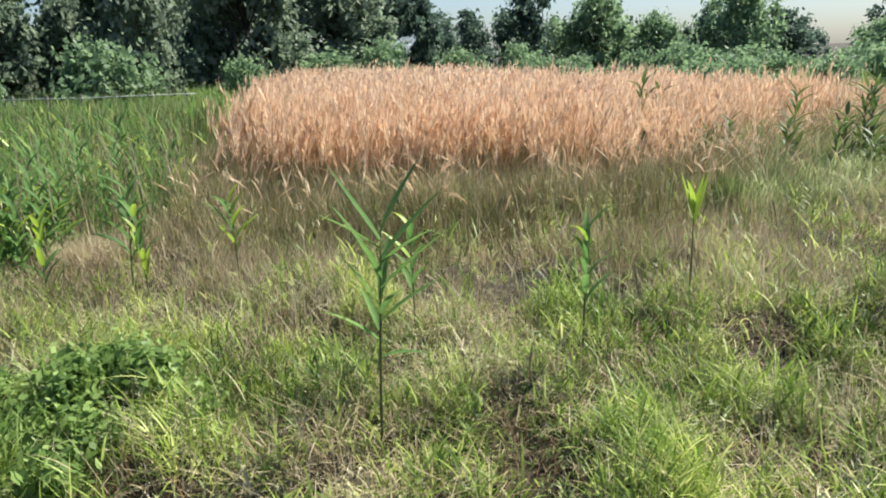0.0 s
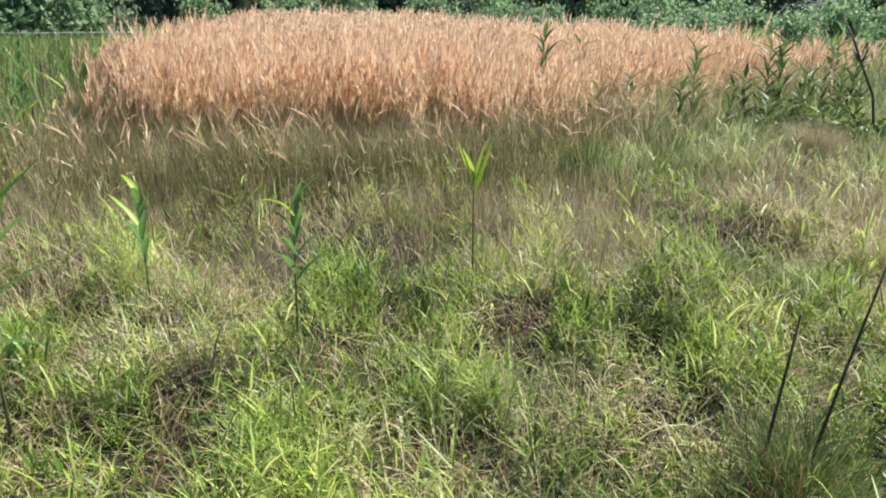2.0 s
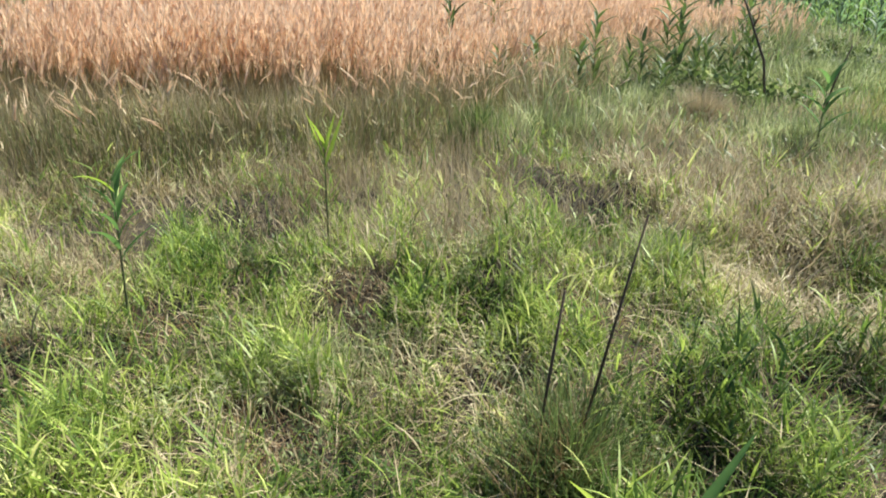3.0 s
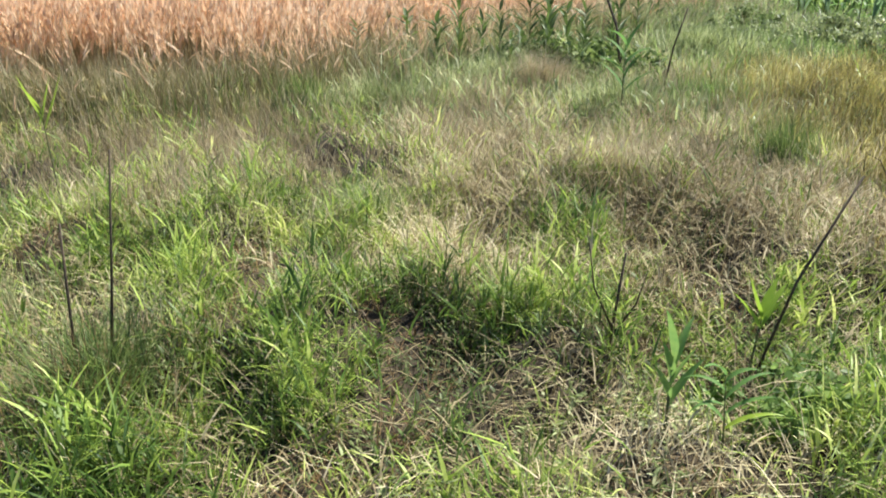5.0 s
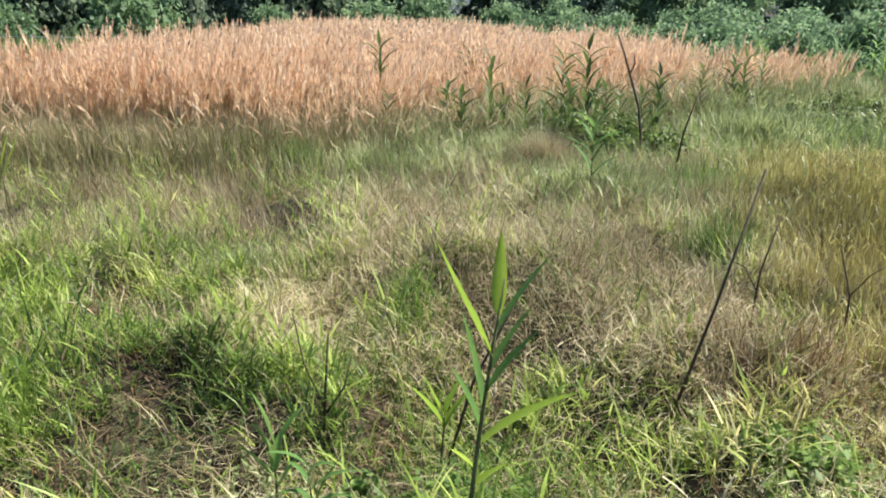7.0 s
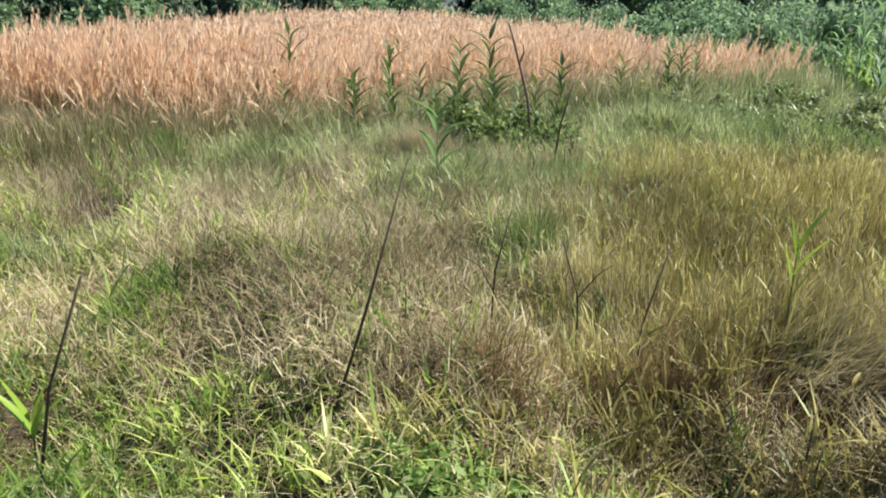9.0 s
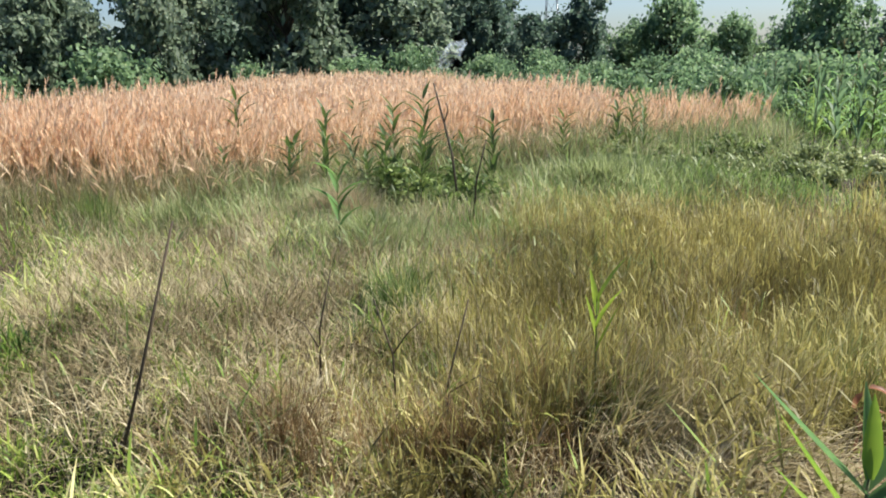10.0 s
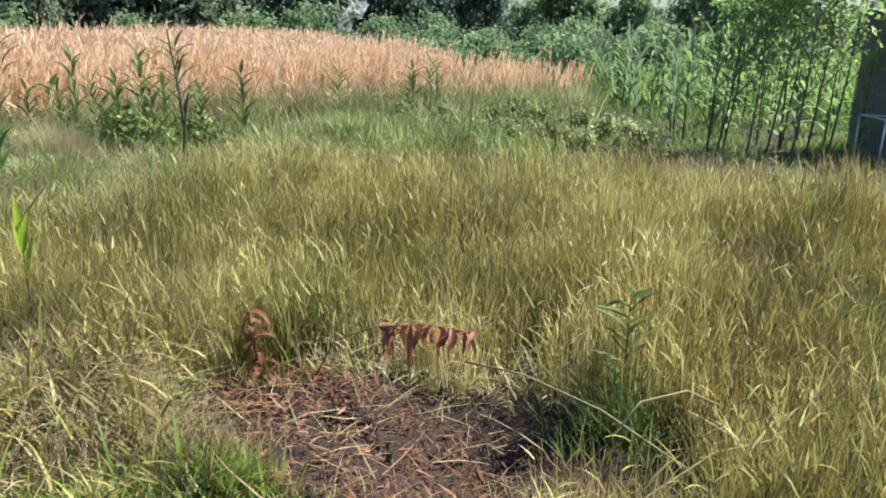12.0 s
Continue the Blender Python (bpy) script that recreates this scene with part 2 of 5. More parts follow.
def long_leaf(length, width, rise, droop, fold=0.25, segs=7, wave=0.0):
    """A long folded leaf that leaves the stem along +x: rise degrees at its foot, bending down by droop degrees to the tip."""
    bm = bmesh.new()
    p, rows = Vector((0, 0, 0)), []
    for k in range(segs + 1):
        t = k / segs
        a = radians(rise - droop * t ** 1.3)
        if k:
            p = p + Vector((math.cos(a), 0, math.sin(a))) * (length / segs)
        w = width * (min(1, 0.35 + 2.6 * t) if t < 0.3 else 1) * (1 - t ** 2.6) / 2 + 0.0006
        up = Vector((-math.sin(a), 0, math.cos(a)))
        lift = up * (w * fold * 2)
        sway = Vector((0, wave * math.sin(t * 5.0), 0))
        rows.append([bm.verts.new(p + Vector((0, -w, 0)) + lift + sway), bm.verts.new(p + sway), bm.verts.new(p + Vector((0, w, 0)) + lift + sway)])
    for a, b in zip(rows, rows[1:]):
        for k in (0, 1):
            f = bm.faces.new((a[k], b[k], b[k + 1], a[k + 1]))
            f.smooth = True
    return bm


# ---- ground ----
def axis(lo, a, b, hi, step, n):
    left = a - np.geomspace(step, a - lo, n)[::-1]
    right = b + np.geomspace(step, hi - b, n)
    return np.concatenate([left, np.arange(a, b, step), right])


gx, gy = axis(-900, -6, 14, 900, 0.14, 34), axis(-400, -1.5, 13, 1500, 0.14, 34)
X, Y = np.meshgrid(gx, gy)
co = np.stack([X, Y, ground_z(X, Y)], -1).reshape(-1, 3)
nx = len(gx)
ii, jj = np.meshgrid(np.arange(nx - 1), np.arange(len(gy) - 1))
q = (jj * nx + ii).ravel()
ground = new("ground", mesh_from("ground", co, None, np.stack([q, q + 1, q + nx + 1, q + nx], 1), M_SOIL))
tagged(ground, "brown thatchy meadow soil under dry and green grass", "ground", "", "structure")

# ---- where things grow ----
FRONT_X, FRONT_Y = [-6, -3.0, -2.4, -1.5, 0, 1.4, 2.8, 4.0, 5.0, 6.2, 6.8, 7.4, 9.2, 9.6], [30, 10.2, 7.2, 6.6, 6.4, 6.7, 7.9, 9.2, 10.2, 11.0, 12.6, 12.6, 13.2, 30]


def tan_back(x):
    return np.interp(x, [-9, -2, 1, 3.3, 5.5, 7.7, 9.3, 10.5], [31, 29, 26, 22, 18.5, 16, 15, 15])


def tan_front(x):
    return np.interp(x, FRONT_X, FRONT_Y)


def in_debris(x, y):
    """The bare patch, and two spots cleared to imitate shade: before the dry tussock, in ripening grass."""
    patch = ((x - 8.45) / 0.85) ** 2 + ((y - 3.0) / 0.55) ** 2 + 0.12 * waves(x, y, 0.5, 5) < 1
    shade = ((x - 10.2) / 0.45) ** 2 + ((y - 4.2) / 0.32) ** 2 < 1
    return patch | shade | (((x - 6.88) / 0.3) ** 2 + ((y - 3.16) / 0.26) ** 2 < 1)


def scatter(n, x0, x1, y0, y1):
    return rng.uniform(x0, x1, n), rng.uniform(y0, y1, n)


def visible(x, y):
    """The strip that the walk looks over: it widens with distance."""
    return (x > -0.6 - 0.62 * y) & (x < 9.0 + 0.55 * (y - 1.2))


def tussocks(count, x0, x1, y0, y1, keep, per, spread):
    """Blade feet gathered in tufts: x, y, direction away from the tuft's middle, distance from it."""
    cx, cy = scatter(count, x0, x1, y0, y1)
    ok = keep(cx, cy) & visible(cx, cy)
    cx, cy = cx[ok], cy[ok]
    num = np.maximum(4, rng.normal(per, per * 0.4, len(cx))).astype(int)
    rad = np.repeat(rng.uniform(0.5, 1.3, len(cx)) * spread, num)
    tall = np.repeat(rng.uniform(0.65, 1.35, len(cx)), num)
    a, r = rng.uniform(0, math.tau, num.sum()), np.sqrt(rng.uniform(0, 1, num.sum()))
    return np.repeat(cx, num) + np.cos(a) * r * rad, np.repeat(cy, num) + np.sin(a) * r * rad, a, r, tall


def green_share(x, y):
    """How green the sward is: fresh in the first metres of the walk, drier further along and further out."""
    g = 1.08 + 0.5 * waves(x, y, 1.4, 21) - 0.2 * np.clip(y - 4.1, 0, 4) - 0.24 * np.clip(x - 3.0, 0, 3)
    return np.clip(g, 0.06, 0.95)


def hollow(x, y):
    """Open spots between the tufts, where the soil shows; dark growth there imitates deep shade."""
    return waves(x, y, 0.7, 81) < np.interp(x, [2.2, 3.2, 8.5, 9.0], [-0.45, -0.65, -0.65, -0.7])


def patch_height(x, y):
    return np.clip(0.9 + 0.75 * waves(x, y, 0.8, 82), 0.3, 1.9)


def lay_tufts(name, count, area, keep, per, spread, length, width, mat, label, segs=3, lean=(0.12, 0.5), curl=(0.2, 1.1)):
    x, y, a, r, tall = tussocks(count, *area, keep, per, spread)
    n = len(x)
    me = blades_mesh(name, x, y, ground_z(x, y) - 0.01, length * tall * patch_height(x, y) * rng.uniform(0.5, 1.25, n), width * rng.uniform(0.4, 1.4, n),
                     a + rng.normal(0, 0.7, n), rng.uniform(*lean, n) * (0.3 + r), rng.uniform(*curl, n), segs, mat)
    return stuff(name, me, label)


def chance(p):
    return lambda x, y: rng.uniform(0, 1, len(np.atleast_1d(x))) < p(x, y)


NEAR, MID = (-3.6, 12.5, 0.9, 4.2), (-5.5, 13.5, 4.2, 7.6)
free = lambda x, y: ~in_debris(x, y)

# ---- the sward ----
def shoots(name, x, y, high, leaf, wide, per, mat, label, lean=0.25, spread=(0.35, 1.1), curl=(0.0, 0.9), culm=True, low=0.15):
    """Leafy grass: short leaves that leave a thin culm at several heights."""
    n = len(x)
    z = ground_z(x, y) - 0.01
    az, tip = rng.uniform(0, math.tau, n), np.abs(rng.normal(0, lean, n))
    if culm:
        stuff(name, blades_mesh(name + "_culm", x, y, z, high, np.full(n, 0.0026), az, tip, np.full(n, 0.1), 2, mat, None), label)
    k = np.repeat(np.arange(n), per)
    m = len(k)
    f = rng.uniform(low, 1.0, m)
    lx = x[k] + np.sin(tip[k]) * np.cos(az[k]) * high[k] * f
    ly = y[k] + np.sin(tip[k]) * np.sin(az[k]) * high[k] * f
    lz = z[k] + np.cos(tip[k]) * high[k] * f
    me = blades_mesh(name, lx, ly, lz, leaf[k] * rng.uniform(0.5, 1.3, m), wide * rng.uniform(0.55, 1.4, m), rng.uniform(0, math.tau, m),
                     rng.uniform(*spread, m), rng.uniform(*curl, m), 3, mat)
    return stuff(name, me, label)


def clumped(count, area, share, spread=0.07, per=7):
    """Feet gathered in small clumps, with a chance for each clump."""
    cx, cy = scatter(count, *area)
    ok = visible(cx, cy) & free(cx, cy) & (rng.uniform(0, 1, count) < share(cx, cy))
    cx, cy = np.repeat(cx[ok], per), np.repeat(cy[ok], per)
    return cx + rng.normal(0, spread, len(cx)), cy + rng.normal(0, spread, len(cy))


# bright leafy grass on the hummocks
x, y = clumped(4300, NEAR, lambda x, y: green_share(x, y) * (x < 7.6) * np.where(hollow(x, y), 0.04, 1), 0.06, 7)
high = 0.15 * patch_height(x, y) * rng.uniform(0.45, 1.3, len(x))
shoots("green_grass", x, y, high, 0.05 + 0.35 * high, 0.0068, 5, M_GREEN, "fresh yellow-green meadow grass in leafy clumps on the ground", 0.22)
# coarser bright tussocks
x, y = clumped(620, (-3.2, 5.4, 1.1, 4.6), lambda x, y: np.clip(1.5 * green_share(x, y) - 0.5, 0, 1) * ~hollow(x, y), 0.05, 8)
high = 0.17 * patch_height(x, y) * rng.uniform(0.5, 1.2, len(x))
shoots("grass_tussock", x, y, high, 0.07 + 0.3 * high, 0.0105, 4, M_GREEN, "broad-bladed bright green grass tussocks", 0.2, (0.15, 0.8), (0.1, 1.1))
# small grey-green leafy weeds between the grass
x, y = clumped(1100, (-3.6, 6.2, 1.0, 4.6), lambda x, y: np.clip(0.4 + 0.7 * waves(x, y, 1.1, 24), 0, 1), 0.07, 6)
high = 0.17 * rng.uniform(0.4, 1.25, len(x))
shoots("small_weed", x, y, high, np.full(len(x), 0.034), 0.009, 8, M_PALEWEED, "small grey-green leafy weeds between grass clumps", 0.3, (0.5, 1.5), (-0.2, 0.8))
# low dark growth in the hollows, its dark tone standing for shade between tufts
x, y = clumped(5200, NEAR, lambda x, y: (waves(x, y, 0.7, 81) < -0.3) * (x < 8.2), 0.05, 5)
high = 0.075 * rng.uniform(0.4, 1.3, len(x))
shoots("small_weed", x, y, high, np.full(len(x), 0.045), 0.006, 4, M_WEED, "low dark green growth darkening the hollows as shade", 0.3, (0.4, 1.4), (-0.2, 0.9), False)
# dry grass, matted and broken
x, y = clumped(4000, NEAR, lambda x, y: (1.08 - green_share(x, y)) * ~((x > 8.7) & (y < 3.4)) * np.where(hollow(x, y), 0.12, 1), 0.09, 7)
high = 0.17 * patch_height(x, y) * rng.uniform(0.4, 1.3, len(x))
shoots("dry_grass", x, y, high, 0.05 + 0.3 * high, 0.0042, 4, M_STRAW, "straw-coloured dry grass between green clumps", 0.5, (0.4, 1.5), (-0.2, 1.2))
# pinkish seed haze over the drier spots
x, y = clumped(2300, NEAR, lambda x, y: np.clip(0.25 + 0.6 * waves(x, y, 1.5, 25), 0, 1) * (x < 8), 0.1, 7)
high = 0.24 * patch_height(x, y) * rng.uniform(0.5, 1.2, len(x))
shoots("seed_grass", x, y, high, np.full(len(x), 0.022), 0.003, 7, M_HAZE, "fine pinkish-brown seed stalks over the sward", 0.3, (0.2, 1.3), (-0.4, 0.8), True, 0.55)
# leafy grass along the later part of the walk
for mat, count, lab in ((M_GREEN, 260, "fresh broad-leaved grass before ripening grass"), (M_OLIVE, 420, "yellow-green broad-leaved grass before ripening grass")):
    x, y = clumped(count, (5.4, 8.0, 1.3, 2.75), lambda x, y: np.clip(0.6 + 0.6 * waves(x, y, 0.8, 27), 0, 1), 0.07, 6)
    high = 0.2 * patch_height(x, y) * rng.uniform(0.5, 1.3, len(x))
    shoots("green_grass", x, y, high, 0.07 + 0.3 * high, 0.0085, 4, mat, lab, 0.25, (0.2, 1.0), (0.0, 1.3))
x, y = clumped(150, (6.1, 7.7, 2.6, 3.4), lambda x, y: 0.75 + 0 * x, 0.05, 5)
high = 0.26 * rng.uniform(0.5, 1.3, len(x))
shoots("green_grass", x, y, high, 0.08 + 0.3 * high, 0.009, 4, M_OLIVE, "yellow-green broad leaves through withered stems", 0.2, (0.15, 0.9), (0.0, 1.3))
# pale dry grass where the sward thins out
x, y = clumped(900, (3.0, 5.8, 2.7, 5.0), lambda x, y: np.clip(0.6 + 0.5 * waves(x, y, 0.9, 28), 0, 1), 0.1, 7)
high = 0.2 * rng.uniform(0.4, 1.3, len(x))
shoots("dry_grass", x, y, high, 0.05 + 0.3 * high, 0.005, 4, M_STRAW, "pale dry grass where the green sward thins out", 0.4, (0.3, 1.4), (-0.2, 1.2))
# a few long blades bending over
lay_tufts("green_grass", 420, NEAR, chance(lambda x, y: green_share(x, y) * free(x, y) * (x < 7.6) * ~hollow(x, y)), 16, 0.08, 0.17, 0.0065, M_GREEN,
          "long fresh grass blades bending out of the clumps")
lay_tufts("dry_grass", 700, NEAR, chance(lambda x, y: (1.08 - green_share(x, y)) * free(x, y) * ~((x > 8.7) & (y < 3.4))), 16, 0.12, 0.2, 0.0045, M_STRAW,
          "long dry grass blades lying between green clumps", 3, (0.3, 1.1), (0.3, 1.3))
# the meadow further out
x, y = clumped(2500, MID, lambda x, y: green_share(x, y) * (y < 6.3), 0.08, 7)
high = 0.2 * patch_height(x, y) * rng.uniform(0.5, 1.25, len(x))
shoots("green_grass", x, y, high, 0.06 + 0.3 * high, 0.0075, 3, M_GREEN, "fresh green grass clumps further out in the meadow", 0.22, culm=False)
lay_tufts("dry_grass", 2500, MID, chance(lambda x, y: 0.9 * (y < tan_front(x) - 0.2) + 0 * x), 26, 0.17, 0.18, 0.0065, M_STRAW,
          "dry straw grass before the tall reed grass", 2, (0.2, 1.0), (0.1, 0.9))

# a short matted undergrowth in both tones
for mat, count, lab in ((M_STRAW, 90000, "short matted dry grass close to the ground"), (M_GREEN, 60000, "short fresh grass close to the ground")):
    x, y = scatter(count, *NEAR)
    g = green_share(x, y)
    ok = visible(x, y) & free(x, y) & (rng.uniform(0, 1, count) < (g if mat is M_GREEN else 1.05 - 0.7 * g)) & (~hollow(x, y) | (rng.uniform(0, 1, count) < 0.06))
    x, y = x[ok], y[ok]
    n = len(x)
    stuff("short_grass", blades_mesh("short_grass", x, y, ground_z(x, y) + rng.uniform(0, 0.06, n), rng.uniform(0.06, 0.19, n), rng.uniform(0.003, 0.008, n), rng.uniform(0, math.tau, n),
                                     rng.uniform(0.3, 1.5, n), rng.uniform(-0.3, 1.2, n), 2, mat), lab)

# brown dead stems in the hollows, dark to imitate the shade between tufts
x, y = scatter(70000, *NEAR)
ok = visible(x, y) & free(x, y) & (waves(x, y, 0.7, 81) < -0.28)
x, y = x[ok], y[ok]
n = len(x)
stuff("dead_grass", blades_mesh("dead_grass", x, y, ground_z(x, y), rng.uniform(0.05, 0.16, n), rng.uniform(0.003, 0.007, n), rng.uniform(0, math.tau, n), rng.uniform(0.2, 1.3, n), rng.uniform(-0.2, 1.0, n), 2, M_DARKSTEM),
      "dark brown dead grass darkening the hollows as shade")

# loose blades lying over one another
x, y = scatter(9000, *NEAR)
ok = visible(x, y) & free(x, y)
x, y = x[ok], y[ok]
n = len(x)
stuff("fallen_straw", blades_mesh("fallen_straw", x, y, ground_z(x, y) + rng.uniform(0.02, 0.16, n), rng.uniform(0.08, 0.3, n), rng.uniform(0.0015, 0.004, n),
                                  rng.uniform(0, math.tau, n), rng.uniform(1.0, 1.6, n), rng.uniform(-0.2, 0.5, n), 2, M_STRAW),
      "loose dead grass stalks lying over the sward")

# the same meadow goes on beside and behind the walk
x, y = scatter(110000, -6.5, 14.5, -3.5, 9)
ok = ~visible(x, y) | (y < 0.95)
x, y = x[ok], y[ok]
half = rng.uniform(0, 1, len(x)) < 0.5
for mat, some, lab in ((M_GREEN, half, "green meadow grass beside the path"), (M_STRAW, ~half, "dry meadow grass beside the path")):
    n = int(some.sum())
    stuff("meadow_grass", blades_mesh("meadow_grass", x[some], y[some], ground_z(x[some], y[some]), rng.uniform(0.1, 0.26, n), rng.uniform(0.012, 0.03, n), rng.uniform(0, math.tau, n),
                                      rng.uniform(0.2, 1.1, n), rng.uniform(0.2, 1.2, n), 2, mat), lab)

# thin brown panicles that stand as a haze over the dry grass
x, y = scatter(70000, -4.5, 8.5, 3.6, 7.4)
p = np.clip(0.35 + 0.55 * waves(x, y, 1.8, 31) + 0.25 * np.clip(y - 4, 0, 2) - 0.3 * np.clip(x - 5.5, 0, 3), 0.05, 1)
ok = visible(x, y) & (rng.uniform(0, 1, len(x)) < p) & (y < tan_front(x))
x, y = x[ok], y[ok]
n = len(x)
stuff("brown_grass", blades_mesh("brown_grass", x, y, ground_z(x, y), rng.uniform(0.14, 0.4, n), rng.uniform(0.0025, 0.0065, n), rng.uniform(0, math.tau, n),
                                 rng.uniform(0.02, 0.5, n), rng.uniform(0.05, 0.9, n), 2, M_HAZE), "fine pinkish-brown grass panicles gone to seed")

# the tall ripening grass further along the walk
def olive_share(x, y):
    edge = 3.55 + 0.25 * waves(x, y, 1.1, 41)
    side = np.clip((x - 5.6) / 0.9, 0, 1)
    back = np.interp(x, [5.5, 7.0, 9.0, 11.0, 13.0], [7.2, 7.6, 7.3, 7.0, 6.6]) + 0.35 * waves(x, y, 1.3, 46)
    return side * (y > np.where(x > 8.75, 1.9, np.where(x > 7.3, edge, 3.1))) * np.clip((back - y) / 1.2, 0, 1)


x, y = scatter(210000, 5.2, 14.5, 1.9, 8.4)
ok = visible(x, y) & (rng.uniform(0, 1, len(x)) < olive_share(x, y) * (1 - 0.08 * (y - 3))) & free(x, y)
x, y = x[ok], y[ok]
n = len(x)
tall = np.clip(0.39 + 0.1 * waves(x, y, 1.1, 43), 0.18, 0.6)
stuff("ripening_grass", blades_mesh("ripening_grass", x, y, ground_z(x, y), tall * rng.uniform(0.45, 1.2, n), rng.uniform(0.0022, 0.0052, n) * (1 + 0.14 * (y - 3)),
                                    rng.uniform(0, math.tau, n), np.abs(rng.normal(0, 0.12, n)), np.abs(rng.normal(0.1, 0.3, n)), 2, M_OLIVE),
      "tall olive-yellow ripening grass standing close together")
some = rng.uniform(0, 1, n) < 0.4
x, y, tall = x[some], y[some], tall[some]
n = len(x)
stuff("ripening_leaf", blades_mesh("ripening_leaf", x, y, ground_z(x, y) + tall * rng.uniform(0.35, 0.95, n), rng.uniform(0.05, 0.13, n), rng.uniform(0.004, 0.0085, n), rng.uniform(0, math.tau, n),
                                   rng.uniform(0.1, 0.7, n), rng.uniform(0.0, 1.2, n), 3, M_OLIVE), "short yellow-green leaves up the ripening grass")

for mat, count, lab, seed in ((M_HAZE, 24000, "brown dry drifts in ripening grass", 44), (M_PALEWEED, 15000, "green drifts in ripening grass", 45), (M_DARKSTEM, 22000, "brown withered stems in ripening grass", 47)):
    x, y = scatter(count, 5.6, 14, 2.0, 9.2)
    ok = visible(x, y) & free(x, y) & (waves(x, y, 1.7, seed) > 0.2) & (olive_share(x, y) > 0.3)
    x, y = x[ok], y[ok]
    n = len(x)
    stuff("ripening_grass", blades_mesh("ripening_grass", x, y, ground_z(x, y), rng.uniform(0.2, 0.52, n), rng.uniform(0.003, 0.007, n), rng.uniform(0, math.tau, n), rng.uniform(0.02, 0.3, n), rng.uniform(0.05, 0.8, n), 3, mat), lab)

x, y = scatter(16000, 8.8, 13.5, 4.6, 8.2)
ok = visible(x, y) & free(x, y) & (rng.uniform(0, 1, len(x)) < 0.45 + 0.4 * waves(x, y, 1.2, 48))
x, y = x[ok], y[ok]
n = len(x)
stuff("ripening_grass", blades_mesh("pale_grass", x, y, ground_z(x, y), rng.uniform(0.12, 0.44, n), rng.uniform(0.004, 0.009, n), rng.uniform(0, math.tau, n), rng.uniform(0.02, 0.4, n), rng.uniform(0.05, 1.0, n), 3, M_STRAW),
      "pale dry grass mixed into ripening grass")

# far green turf beyond the ripening grass, up to the maize and the bushes
x, y = scatter(110000, 3.5, 17, 7.0, 17)
ok = visible(x, y) & (y < np.where(x < 7.9, tan_front(x) + 0.3, 17)) & (rng.uniform(0, 1, len(x)) < 0.55 + 0.4 * waves(x, y, 1.6, 51))
x, y = x[ok], y[ok]
n = len(x)
stuff("green_grass", blades_mesh("green_grass", x, y, ground_z(x, y), rng.uniform(0.15, 0.42, n) * np.interp(x, [7.5, 9.0], [1.0, 0.42]), rng.uniform(0.006, 0.013, n), rng.uniform(0, math.tau, n),
                                 rng.uniform(0.1, 0.7, n), rng.uniform(0.1, 0.9, n), 2, M_HERB), "rank green grass between the bushes and the maize")

